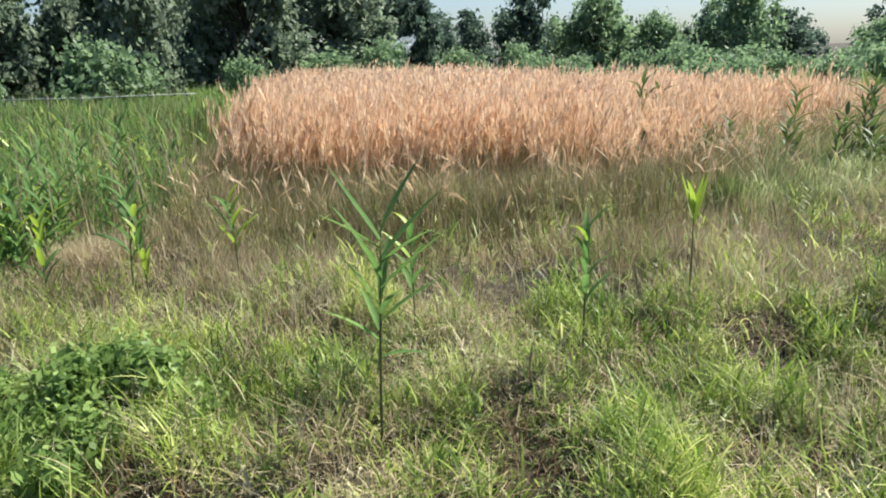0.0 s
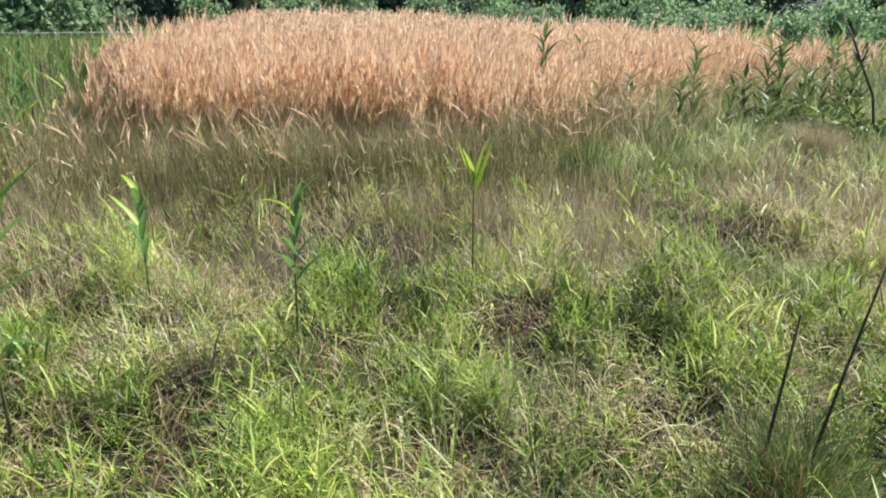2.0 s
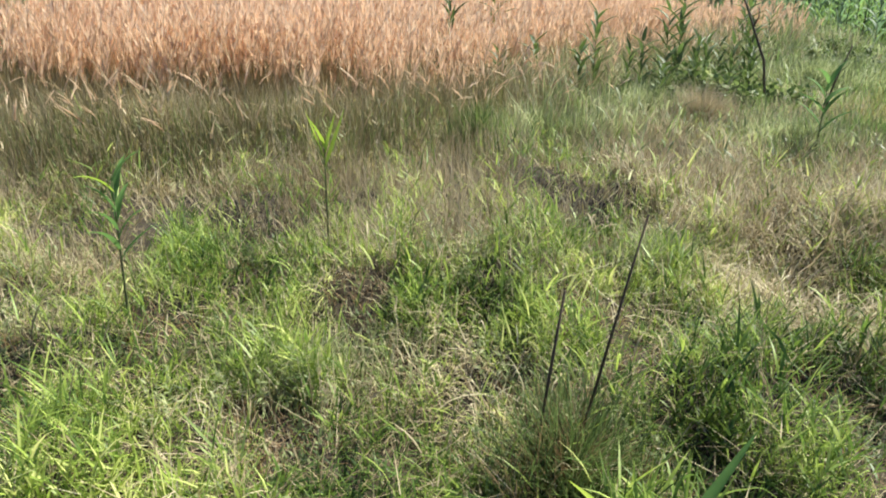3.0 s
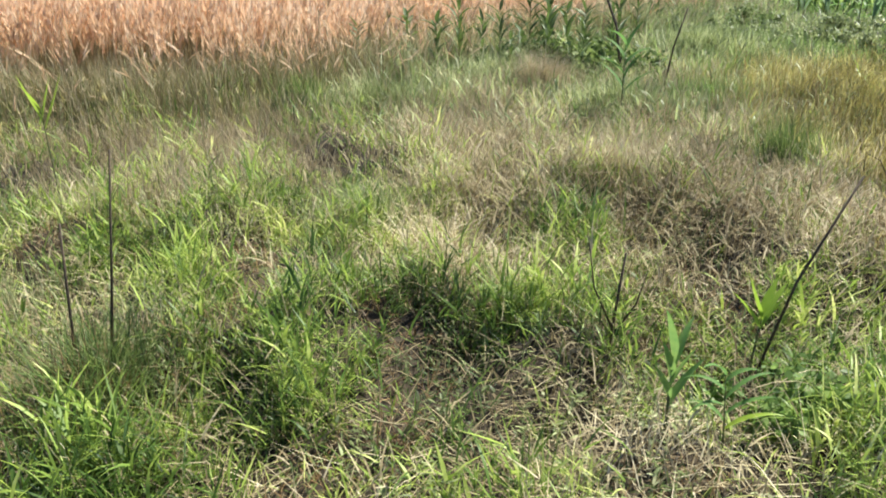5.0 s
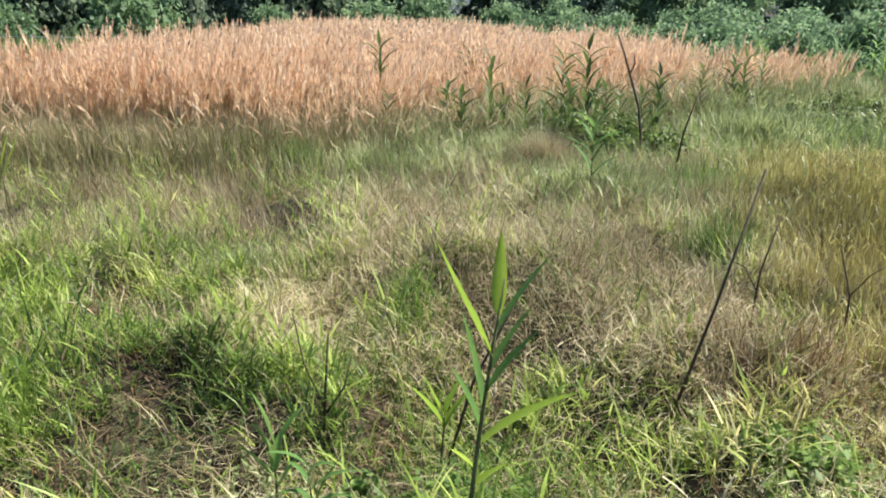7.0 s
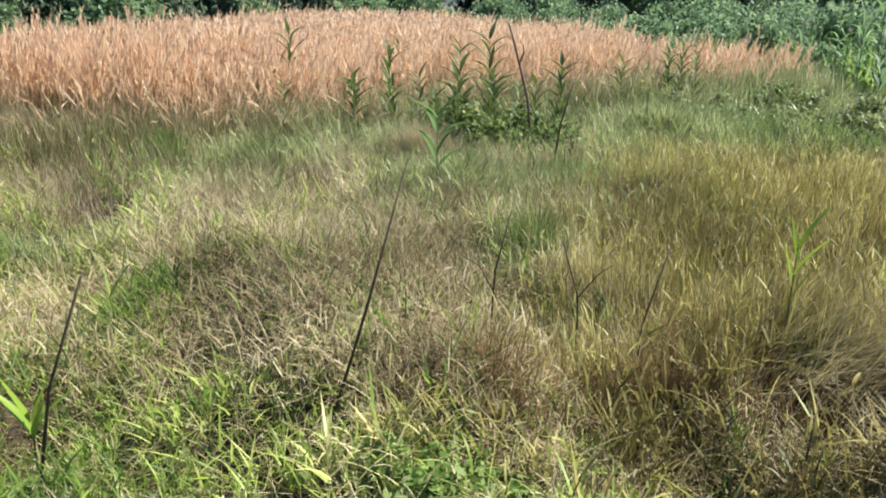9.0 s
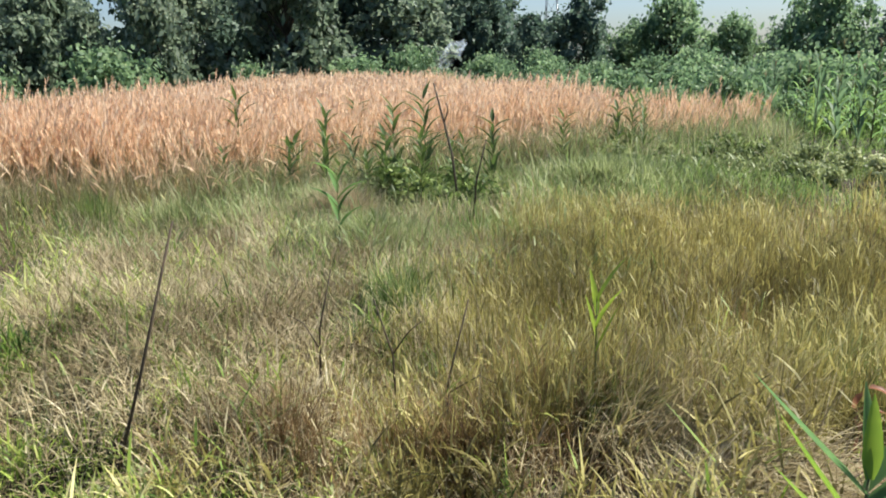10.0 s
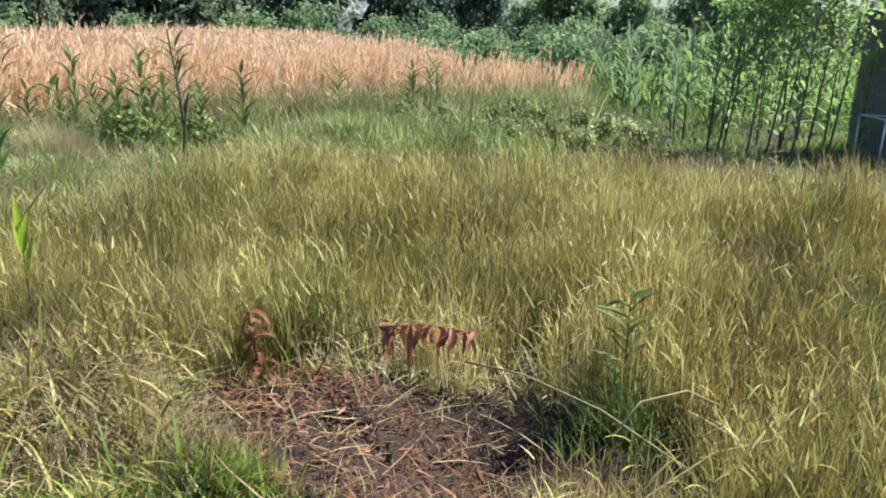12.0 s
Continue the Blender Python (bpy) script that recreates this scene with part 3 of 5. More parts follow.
# ---- the tall tan reed grass ----
def plumes(name, count, dmin, dmax, spikes, size, label):
    x = rng.uniform(-30, 24, count)
    y = rng.uniform(7, 40, count)
    front = tan_front(x) + 0.4 * waves(x, y, 1.4, 61) + 0.25 * waves(x, y, 0.5, 66) + rng.normal(0, 0.22, count)
    d = y - front
    left = np.interp(y, [7, 8, 13, 24, 45], [-2.2, -2.6, -3.9, -6.2, -9.0]) + 0.3 * waves(x, y, 2.0, 62)
    loose = np.clip((x - 0.8) / 1.6, 0, 1)
    thin = 1 - loose + loose * np.clip(0.26 + 0.36 * waves(x, y, 1.1, 63) + 0.15 * d, 0.05, 1)
    thin = thin * np.clip((9.5 + 0.4 * waves(x, y, 0.9, 65) - x) / 1.6, 0, 1) ** 0.7
    thin = np.where((x > 6.3) & (x < 7.1) & (y < 16), 0.1, thin)
    thin = thin * np.clip(0.25 + 0.9 * d, 0, 1) * np.clip(0.15 + (x - left) / 0.9, 0, 1)
    gap = (x > 9.6) & (y < 15)
    ok = (d > dmin) & (d < dmax) & (x > left) & (y < tan_back(x) + 0.6 * waves(x, y, 2.2, 68)) & (x < 13.5 + 0 * y) & visible(x, y) & ~gap & (rng.uniform(0, 1, count) < thin)
    x, y = x[ok], y[ok]
    n = len(x)
    z = ground_z(x, y)
    h = rng.normal(0.82, 0.13, n) - 0.12 * np.exp(-(y - tan_front(x)) / 0.5) * rng.uniform(0, 2, n) + 0.06 * waves(x, y, 3.0, 64) + 0.05 * waves(x, y, 0.7, 67) + np.where(rng.uniform(0, 1, n) < 0.04, 0.12, 0)
    h = h - 0.14 * np.clip((x - 0.5) / 2.5, 0, 1) - 0.17 * np.clip((x - 5.5) / 1.5, 0, 1)
    az, lean, curl = rng.normal(0.2, 1.3, n), np.abs(rng.normal(0.03, 0.06, n)), np.abs(rng.normal(0.08, 0.1, n))
    w = size * 0.19
    stems = blades_mesh(name + "_stems", x, y, z, h, np.full(n, w) * rng.uniform(0.7, 1.3, n), az, lean, curl, 2, M_STEM, None)
    stuff("reed_grass_stem", stems, "brown-olive stems of tall reed grass", "reed grass")
    a = lean + curl * 0.6
    top = np.stack([x + np.sin(a) * np.cos(az) * h * 0.98, y + np.sin(a) * np.sin(az) * h * 0.98, z + np.cos(a) * h * 0.985], 1)
    axis_d = np.stack([np.sin(a + 0.1) * np.cos(az), np.sin(a + 0.1) * np.sin(az), np.cos(a + 0.1)], 1)
    plen = rng.uniform(0.18, 0.4, n)
    droop = np.abs(rng.normal(0, 0.16, n))
    bow = np.stack([np.cos(az) * droop, np.sin(az) * droop, -0.5 * droop], 1)
    k = np.tile(np.linspace(0.0, 1.0, spikes), n)
    i = np.repeat(np.arange(n), spikes)
    m = len(i)
    foot = top[i] + axis_d[i] * ((k - 0.75) * plen[i])[:, None] + bow[i] * ((k ** 2) * plen[i])[:, None]
    sa = rng.uniform(0, math.tau, m)
    out = np.stack([np.cos(sa), np.sin(sa), np.zeros(m)], 1)
    bulge = (0.35 + 1.0 * np.sin(np.pi * (0.12 + 0.8 * k)))
    sl = plen[i] * 0.3 * rng.uniform(0.7, 1.3, m)
    tip = foot + axis_d[i] * sl[:, None] + out * (sl * 0.3 * bulge)[:, None]
    wide = np.cross(axis_d[i], out) * (size * 0.32 * bulge * rng.uniform(0.7, 1.3, m))[:, None]
    mid = foot * 0.55 + tip * 0.45
    co = np.stack([foot, mid + wide, tip, mid - wide], 1).reshape(-1, 3)
    qd = np.arange(m * 4).reshape(-1, 4)
    stuff("reed_grass_plume", mesh_from(name + "_plumes", co, None, qd, M_PLUME), label, "reed grass")
    return x, y


plumes("near_reed_grass", 470000, 0.0, 2.6, 22, 0.019, "dense tan-pink feathery plumes of ripe reed grass")
plumes("mid_reed_grass", 250000, 2.6, 8.0, 11, 0.034, "dense tan-pink feathery plumes of ripe reed grass further back")
plumes("far_reed_grass", 140000, 8.0, 24.0, 6, 0.07, "tan-pink reed grass plumes towards the trees")

# mixed growth in the shade of its front edge
for mat, count, wide, hi, lab in ((M_FOOT, 17000, 0.0065, 0.5, "yellowish grass leaves before reed grass"), (M_HAZE, 9000, 0.006, 0.6, "brown seed stalks before reed grass"), (M_WEED, 9000, 0.009, 0.42, "green leaves at the edge of reed grass")):
    x = rng.uniform(-3.5, 6.5, count)
    y = tan_front(x) + rng.normal(-0.35, 0.4, count)
    n = count
    stuff("edge_growth", blades_mesh("edge_growth", x, y, ground_z(x, y), hi * rng.uniform(0.35, 1.2, n), wide * rng.uniform(0.5, 1.4, n), rng.uniform(0, math.tau, n),
                                     rng.uniform(0.02, 0.3, n), rng.uniform(0.0, 0.6, n), 3, mat), lab)
for mat, count, wide, hi, lab in ((M_PALEWEED, 17000, 0.014, 0.66, "tall green weeds before reed grass"), (M_HAZE, 14000, 0.007, 0.62, "brown seed stalks among weeds before reed grass"), (M_HERB, 7000, 0.013, 0.55, "fresh green weeds before reed grass")):
    x = rng.uniform(2.9, 9.4, count)
    y = tan_front(x) + rng.normal(-0.1, 0.9, count)
    ok = (rng.uniform(0, 1, count) < 0.6 + 0.5 * waves(x, y, 1.0, 91)) & (x < 9.3)
    x, y = x[ok], y[ok]
    n = len(x)
    stuff("tall_weeds", blades_mesh("tall_weeds", x, y, ground_z(x, y), hi * rng.uniform(0.35, 1.15, n), wide * rng.uniform(0.5, 1.4, n), rng.uniform(0, math.tau, n),
                                    rng.uniform(0.02, 0.6, n), rng.uniform(0.1, 1.5, n), 3, mat), lab, "weeds")

# bent leaves and glinting straws through that edge
for mat, count, lab in ((M_STRAW, 1500, "short dry leaves at the edge of reed grass"), (M_OLIVE, 1300, "yellowish short leaves at the edge of reed grass"), (M_PALEWEED, 900, "grey-green short leaves at the edge of reed grass")):
    x = rng.uniform(-3.2, 6.8, count)
    y = tan_front(x) - np.abs(rng.normal(0.1, 0.75, count)) + 0.1
    high = rng.uniform(0.12, 0.5, count)
    shoots("edge_leaf", x, y, high, rng.uniform(0.05, 0.13, count), 0.0085, 5, mat, lab, 0.2, (0.2, 1.5), (-0.2, 1.2))
x = np.concatenate([rng.uniform(-2.2, 2, 170), rng.uniform(2, 7.6, 520)])
y = tan_front(x) - np.abs(rng.normal(0, 0.7, 690)) + 0.35
n = len(x)
az, lean, curl, h = rng.uniform(0, math.tau, n), rng.uniform(0.0, 0.14, n), rng.uniform(0.3, 1.5, n), rng.uniform(0.55, 0.98, n)
stuff("reed_grass_stem", blades_mesh("arching_stems", x, y, ground_z(x, y), h, np.full(n, 0.006), az, lean, curl, 5, M_STEM, None), "thin arching stems before the dense reed grass", "reed grass")
px, py, pz = x.copy(), y.copy(), ground_z(x, y)
for k in range(1, 4):
    a = lean + curl * (k / 5 - 0.1)
    px, py, pz = px + np.sin(a) * np.cos(az) * h / 5, py + np.sin(a) * np.sin(az) * h / 5, pz + np.cos(a) * h / 5
for k in range(3):
    stuff("reed_grass_plume", blades_mesh("arching_plumes", px, py, pz, h * rng.uniform(0.2, 0.3, n), rng.uniform(0.008, 0.016, n), az + rng.normal(0, 0.15, n), lean + curl * 0.65, curl * rng.uniform(0.3, 0.8, n), 4, M_PLUME, 0.35, rng.uniform(0, 3, n)),
          "single tan plumes bowing out of the reed grass", "reed grass")
x, y = scatter(8200, 3.0, 9.4, 4.8, 11.5)
ok = visible(x, y) & (y < tan_front(x) + 0.2) & ((x < 7) | (y > 8.8)) & (rng.uniform(0, 1, 8200) < 0.55 + 0.5 * waves(x, y, 1.2, 97))
x, y = x[ok], y[ok]
n = len(x)
stuff("weed_leaf", blades_mesh("weed_leaf", x, y, ground_z(x, y) + rng.uniform(0.05, 0.3, n), rng.uniform(0.08, 0.24, n), rng.uniform(0.008, 0.017, n), rng.uniform(0, math.tau, n),
                               rng.uniform(0.1, 0.8, n), rng.uniform(0.6, 2.0, n), 4, M_PALEWEED), "broad light-catching leaves of meadow weeds", "weeds")

# leaves at the foot of the reed grass, coloured darker for the plumes' shade
x, y = scatter(90000, -6, 8, 5.8, 12)
ok = visible(x, y) & (y > tan_front(x) - 0.55) & (y < tan_front(x) + 2.2)
x, y = x[ok], y[ok]
n = len(x)
stuff("reed_grass_foot", blades_mesh("reed_grass_foot", x, y, ground_z(x, y), rng.uniform(0.15, 0.6, n), rng.uniform(0.004, 0.011, n), rng.uniform(0, math.tau, n),
                                     rng.uniform(0.02, 0.5, n), rng.uniform(0.05, 1.1, n), 2, M_FOOT), "olive-brown leaves at the foot of reed grass, darkened as shade", "reed grass")

# broad bent leaves that catch the light, dry and fresh
for mat, count, area, label in ((M_STRAW, 900, (-4, 9, 1.6, 6.0), "pale bent dry grass leaves standing out of the sward"), (M_GREEN, 1300, (-4, 5.2, 1.4, 4.6), "broad fresh green grass leaves"),
                                (M_GREEN, 1500, (5.4, 13, 2.3, 8.5), "fresh green leaves in ripening grass"),
                                (M_OLIVE, 3500, (5.2, 13, 2.3, 8.5), "broad yellow-green leaves in ripening grass")):
    x, y = scatter(count, *area)
    ok = visible(x, y) & free(x, y)
    x, y = x[ok], y[ok]
    n = len(x)
    stuff("grass_leaf", blades_mesh("grass_leaf", x, y, ground_z(x, y) + rng.uniform(0, 0.18, n), rng.uniform(0.08, 0.24, n), rng.uniform(0.005, 0.01, n), rng.uniform(0, math.tau, n),
                                    rng.uniform(0.05, 0.7, n), rng.uniform(0.4, 1.9, n), 4, mat), label)
x, y = scatter(5000, 5.6, 13, 2.0, 9.0)
ok = visible(x, y) & free(x, y) & (rng.uniform(0, 1, len(x)) < olive_share(x, y))
x, y = x[ok], y[ok]
n = len(x)
stuff("seed_head", blades_mesh("seed_head", x, y, ground_z(x, y) + rng.uniform(0.3, 0.5, n), rng.uniform(0.04, 0.09, n), rng.uniform(0.004, 0.008, n), rng.uniform(0, math.tau, n),
                               rng.uniform(0.1, 0.9, n), rng.uniform(0.2, 1.4, n), 3, M_OLIVE), "yellowish seed heads over ripening grass")


def tuft(name, cx, cy, rx, ry, count, high, wide, mat, label, curl=(0.1, 1.2), lean=(0.05, 0.6)):
    """A loose patch of blades, thicker and taller in its middle."""
    count = int(count * 1.1)
    a, d = rng.uniform(0, math.tau, count), np.abs(rng.normal(0, 0.55, count))
    x, y = cx + rx * d * np.cos(a), cy + ry * d * np.sin(a)
    h = high * rng.uniform(0.5, 1.15, count) * np.exp(-0.5 * d ** 2)
    me = blades_mesh(name, x, y, ground_z(x, y), h, wide * rng.uniform(0.35, 0.95, count), rng.uniform(0, math.tau, count), rng.uniform(*lean, count), rng.uniform(*curl, count), 3, mat)
    return stuff(name, me, label, "weeds")


for mat, count, lab in ((M_PALEWEED, 11000, "grey-green weeds between dry grass and reed grass"), (M_HERB, 5000, "fresh green weeds between dry grass and reed grass"), (M_HAZE, 11000, "dry brown seed stalks among weeds")):
    x, y = scatter(count, 3.2, 6.8, 4.9, 9.4)
    ok = (rng.uniform(0, 1, count) < 0.75 + 0.4 * waves(x, y, 0.9, 95)) & (y < tan_front(x)) & ((x > 4.4) | (y > 6.3) | (mat is M_HAZE))
    x, y = x[ok], y[ok]
    n = len(x)
    stuff("weeds", blades_mesh("weeds", x, y, ground_z(x, y), rng.uniform(0.12, 0.44, n), rng.uniform(0.005, 0.012, n), rng.uniform(0, math.tau, n), rng.uniform(0.05, 0.8, n),
                               rng.uniform(0.1, 1.6, n), 3, mat), lab, "weeds")
tuft("weed_tuft", 5.66, 4.62, 0.5, 0.36, 900, 0.42, 0.010, M_WEED, "dark dense bushy weed tuft", (0.1, 0.9), (0.02, 0.45))
tuft("weed_tuft", 4.95, 6.1, 0.9, 0.6, 2600, 0.4, 0.017, M_PALEWEED, "blue-green low weeds in the meadow")
tuft("weed_tuft", 4.1, 7.4, 1.2, 0.7, 4400, 0.5, 0.02, M_PALEWEED, "green weeds before reed grass")
tuft("weed_tuft", 4.55, 7.75, 0.9, 0.4, 1500, 0.6, 0.026, M_WEED, "dark green broad-leaved weeds round cane plants", (0.3, 1.6), (0.05, 0.7))
tuft("weed_tuft", 3.0, 6.6, 0.8, 0.4, 2800, 0.46, 0.019, M_PALEWEED, "green weeds at the edge of reed grass")
tuft("weed_tuft", 2.35, 6.25, 0.5, 0.35, 800, 0.42, 0.014, M_WEED, "dark weed tuft before reed grass", (0.1, 0.6), (0.02, 0.35))
tuft("weed_tuft", 5.9, 6.4, 1.0, 0.7, 3200, 0.36, 0.016, M_HERB, "green weeds between dry and ripening grass")
tuft("weed_tuft", 6.6, 8.9, 1.5, 0.9, 5200, 0.46, 0.022, M_PALEWEED, "green weeds before reed grass")
tuft("weed_tuft", 1.3, 2.95, 0.6, 0.35, 1300, 0.24, 0.009, M_PALEWEED, "grey-green grass tuft in the meadow")
tuft("weed_tuft", 3.0, 3.75, 0.6, 0.26, 1300, 0.26, 0.008, M_PALEWEED, "grey-green grass hummock")
tuft("weed_tuft", 3.55, 4.1, 0.9, 0.4, 800, 0.28, 0.006, M_HAZE, "brown withered bushy weeds")
tuft("dry_grass", 10.5, 8.3, 1.2, 0.6, 4000, 0.16, 0.01, M_STRAW, "pale dry grass before the saplings")
# low dark weeds in the cleared spot give a shadow by their colour
tuft("weed_tuft", 10.2, 4.3, 0.4, 0.3, 2200, 0.26, 0.009, M_WEED, "dark green weeds standing in for shade in ripening grass")
tuft("brown_tuft", 6.3, 3.15, 0.8, 0.4, 1000, 0.42, 0.007, M_DARKSTEM, "dark reddish-brown withered stems in ripening grass", (0.1, 1.0), (0.02, 0.5))
tuft("brown_tuft", 6.55, 3.5, 0.6, 0.25, 700, 0.4, 0.007, M_DARKSTEM, "dark reddish-brown withered stems in ripening grass", (0.1, 1.0), (0.02, 0.5))
tuft("brown_tuft", 5.7, 2.95, 0.7, 0.4, 600, 0.36, 0.006, M_DARKSTEM, "brown withered stems in dry grass", (0.1, 1.0), (0.02, 0.5))
# withered tuft in shade: the dark tones hold its shading as well
tuft("weed_tuft", 2.2, 2.15, 0.4, 0.45, 1500, 0.36, 0.008, M_WEED, "shade-darkened green grass round withered stems")
tuft("brown_tuft", 2.15, 2.1, 0.4, 0.45, 420, 0.38, 0.006, M_DARKSTEM, "shade-darkened brown withered stems in green grass", (0.1, 1.0), (0.02, 0.5))
tuft("weed_tuft", 6.75, 2.5, 0.4, 0.25, 1000, 0.2, 0.009, M_OLIVE, "yellow-green grass beside the straw heap")
tuft("weed_tuft", 7.75, 2.35, 0.45, 0.25, 1800, 0.22, 0.008, M_GREEN, "fresh green grass beside the straw heap")
tuft("weed_tuft", 4.45, 6.9, 0.7, 0.25, 2600, 0.55, 0.006, M_HAZE, "pinkish brown dry weeds before the green ones")

for mat, count, lab in ((M_STRAW, 9000, "pale dry grass between green tufts and weeds"), (M_HAZE, 5000, "pinkish dry seed stalks between green tufts and weeds"), (M_GREEN, 3500, "bright grass blades between dry stalks")):
    x, y = scatter(count, 3.2, 6.6, 3.3, 6.4)
    ok = rng.uniform(0, 1, count) < 0.6 + 0.5 * waves(x, y, 0.9, 98)
    x, y = x[ok], y[ok]
    n = len(x)
    stuff("dry_grass", blades_mesh("dry_grass", x, y, ground_z(x, y) + 0.04, rng.uniform(0.12, 0.36, n), rng.uniform(0.005, 0.011, n), rng.uniform(0, math.tau, n), rng.uniform(0.2, 1.0, n), rng.uniform(0.2, 1.4, n), 3, mat), lab)

tuft("herb_patch", -1.55, 3.0, 0.6, 0.5, 1800, 0.36, 0.012, M_HERB, "soft bright green feathery herbs", (0.4, 1.8), (0.1, 1.0))
tuft("herb_patch", -1.7, 2.45, 0.5, 0.4, 1200, 0.36, 0.012, M_HERB, "soft bright green feathery herbs", (0.4, 1.8), (0.1, 1.0))

# leafy reed bed beside the tan grass, and rough growth under the trees
x = rng.uniform(-12, -2, 34000)
y = rng.uniform(5.0, 15.0, 34000)
edge = np.interp(y, [5, 6.2, 7, 8, 13, 15], [-3.2, -2.5, -2.3, -2.7, -4.0, -4.5]) + 0.25 * waves(x, y, 1.2, 71)
ok = (x > -0.66 * y - 0.5) & (x < edge)
x, y = x[ok], y[ok]
n = len(x)
stuff("reed_bed", blades_mesh("reed_bed", x, y, ground_z(x, y), rng.uniform(0.25, 0.9, n) * (0.9 + 0.25 * waves(x, y, 1.2, 72)), rng.uniform(0.008, 0.022, n), rng.uniform(0, math.tau, n),
                              rng.uniform(0.02, 0.4, n), rng.uniform(0.05, 0.9, n), 3, M_REED), "dense bright green reed leaves beside the tan grass", "reeds")
x = rng.uniform(-12, -2, 4200)
y = rng.uniform(4.6, 15.0, 4200)
edge = np.interp(y, [5, 6.2, 7, 8, 13, 15], [-3.2, -2.5, -2.3, -2.7, -4.0, -4.5]) + 0.25 * waves(x, y, 1.2, 71)
ok = (x > -0.66 * y - 0.5) & (x < edge)
x, y = x[ok], y[ok]
n = len(x)
for mat, some, lab in ((M_GREEN, rng.uniform(0, 1, n) < 0.25, "broad sunlit yellow-green leaves in the reed bed"), (M_REED, rng.uniform(0, 1, n) < 0.5, "broad green leaves in the reed bed")):
    m = int(some.sum())
    stuff("reed_bed", blades_mesh("reed_bed", x[some], y[some], ground_z(x[some], y[some]) + rng.uniform(0.3, 0.8, m), rng.uniform(0.16, 0.32, m), rng.uniform(0.018, 0.034, m), rng.uniform(0, math.tau, m),
                                  rng.uniform(0.15, 0.7, m), rng.uniform(0.1, 0.9, m), 4, mat), lab, "reeds")
for mat, count, lo, lab in ((M_WEED, 5200, 9.0, "dark upright stems at the back of the reed bed"), (M_HAZE, 2200, 5.2, "withered brown stalks among reeds")):
    y = rng.uniform(lo, 15.5, count)
    x = rng.uniform(-0.66 * y - 0.5, np.interp(y, [5, 6.2, 7, 8, 13, 16], [-3.0, -2.4, -2.2, -2.7, -4.0, -4.6]))
    stuff("reed_bed", blades_mesh("reed_bed", x, y, ground_z(x, y), rng.uniform(0.5, 1.12, count), rng.uniform(0.008, 0.02, count), rng.uniform(0, math.tau, count), rng.uniform(0.0, 0.2, count), rng.uniform(0.0, 0.4, count), 3, mat), lab, "reeds")
tuft("weed_tuft", -4.2, 7.5, 1.4, 2.0, 3800, 0.55, 0.022, M_WEED, "dark green weeds among reeds")
tuft("weed_tuft", -5.2, 11.0, 1.6, 2.5, 3600, 0.6, 0.03, M_WEED, "dark green weeds among reeds")
tuft("brown_tuft", -2.75, 5.3, 0.6, 0.5, 2600, 0.36, 0.010, M_HAZE, "withered brown grass beside reeds")
x = rng.uniform(-34, 34, 90000)
y = rng.uniform(13, 36, 90000)
left = np.interp(y, [13, 24, 36], [-4.0, -6.4, -8.2])
ok = (x > -0.75 * y - 2) & ((x < left) | (y > tan_back(x) - 0.2) | (x > 12.5)) & (x < 9.5 + 0.55 * y)
x, y = x[ok], y[ok]
n = len(x)
stuff("undergrowth", blades_mesh("undergrowth", x, y, ground_z(x, y), rng.uniform(0.3, 0.95, n), rng.uniform(0.03, 0.07, n), rng.uniform(0, math.tau, n),
                                 rng.uniform(0.1, 0.7, n), rng.uniform(0.1, 1.2, n), 2, M_HERB), "rough green undergrowth along the trees", "undergrowth")

# ---- trees ----
def leaf_cloud(name, centres, radii, count, leaf, mat, seed):
    """A crown: leaves set through uneven clumps, thicker towards their skins."""
    r = np.random.default_rng(seed)
    c, rad = np.array(centres), np.array(radii)
    pick = r.choice(len(c), count, p=rad ** 2 / (rad ** 2).sum())
    v = r.normal(0, 1, (count, 3))
    v /= np.linalg.norm(v, axis=1)[:, None]
    dist = rad[pick] * np.minimum(np.abs(r.normal(0, 0.62, count)) + 0.12, 1.25) * (1 + 0.16 * np.sin(v[:, 0] * 7 + pick) * np.cos(v[:, 2] * 6 + pick * 2))
    p = c[pick] + v * dist[:, None] * np.array([1, 1, 0.85])
    u = r.normal(0, 1, (count, 3))
    u -= v * (u * v).sum(1)[:, None] * 0.6
    u /= np.linalg.norm(u, axis=1)[:, None]
    u[:, 2] -= 0.35
    w = np.cross(u, r.normal(0, 1, (count, 3)))
    w /= np.linalg.norm(w, axis=1)[:, None]
    s = leaf * r.uniform(0.6, 1.4, count)[:, None]
    co = np.stack([p, p + u * s * 0.5 + w * s * 0.3, p + u * s, p + u * s * 0.5 - w * s * 0.3], 1).reshape(-1, 3)
    return mesh_from(name, co, None, np.arange(count * 4).reshape(-1, 4), mat)


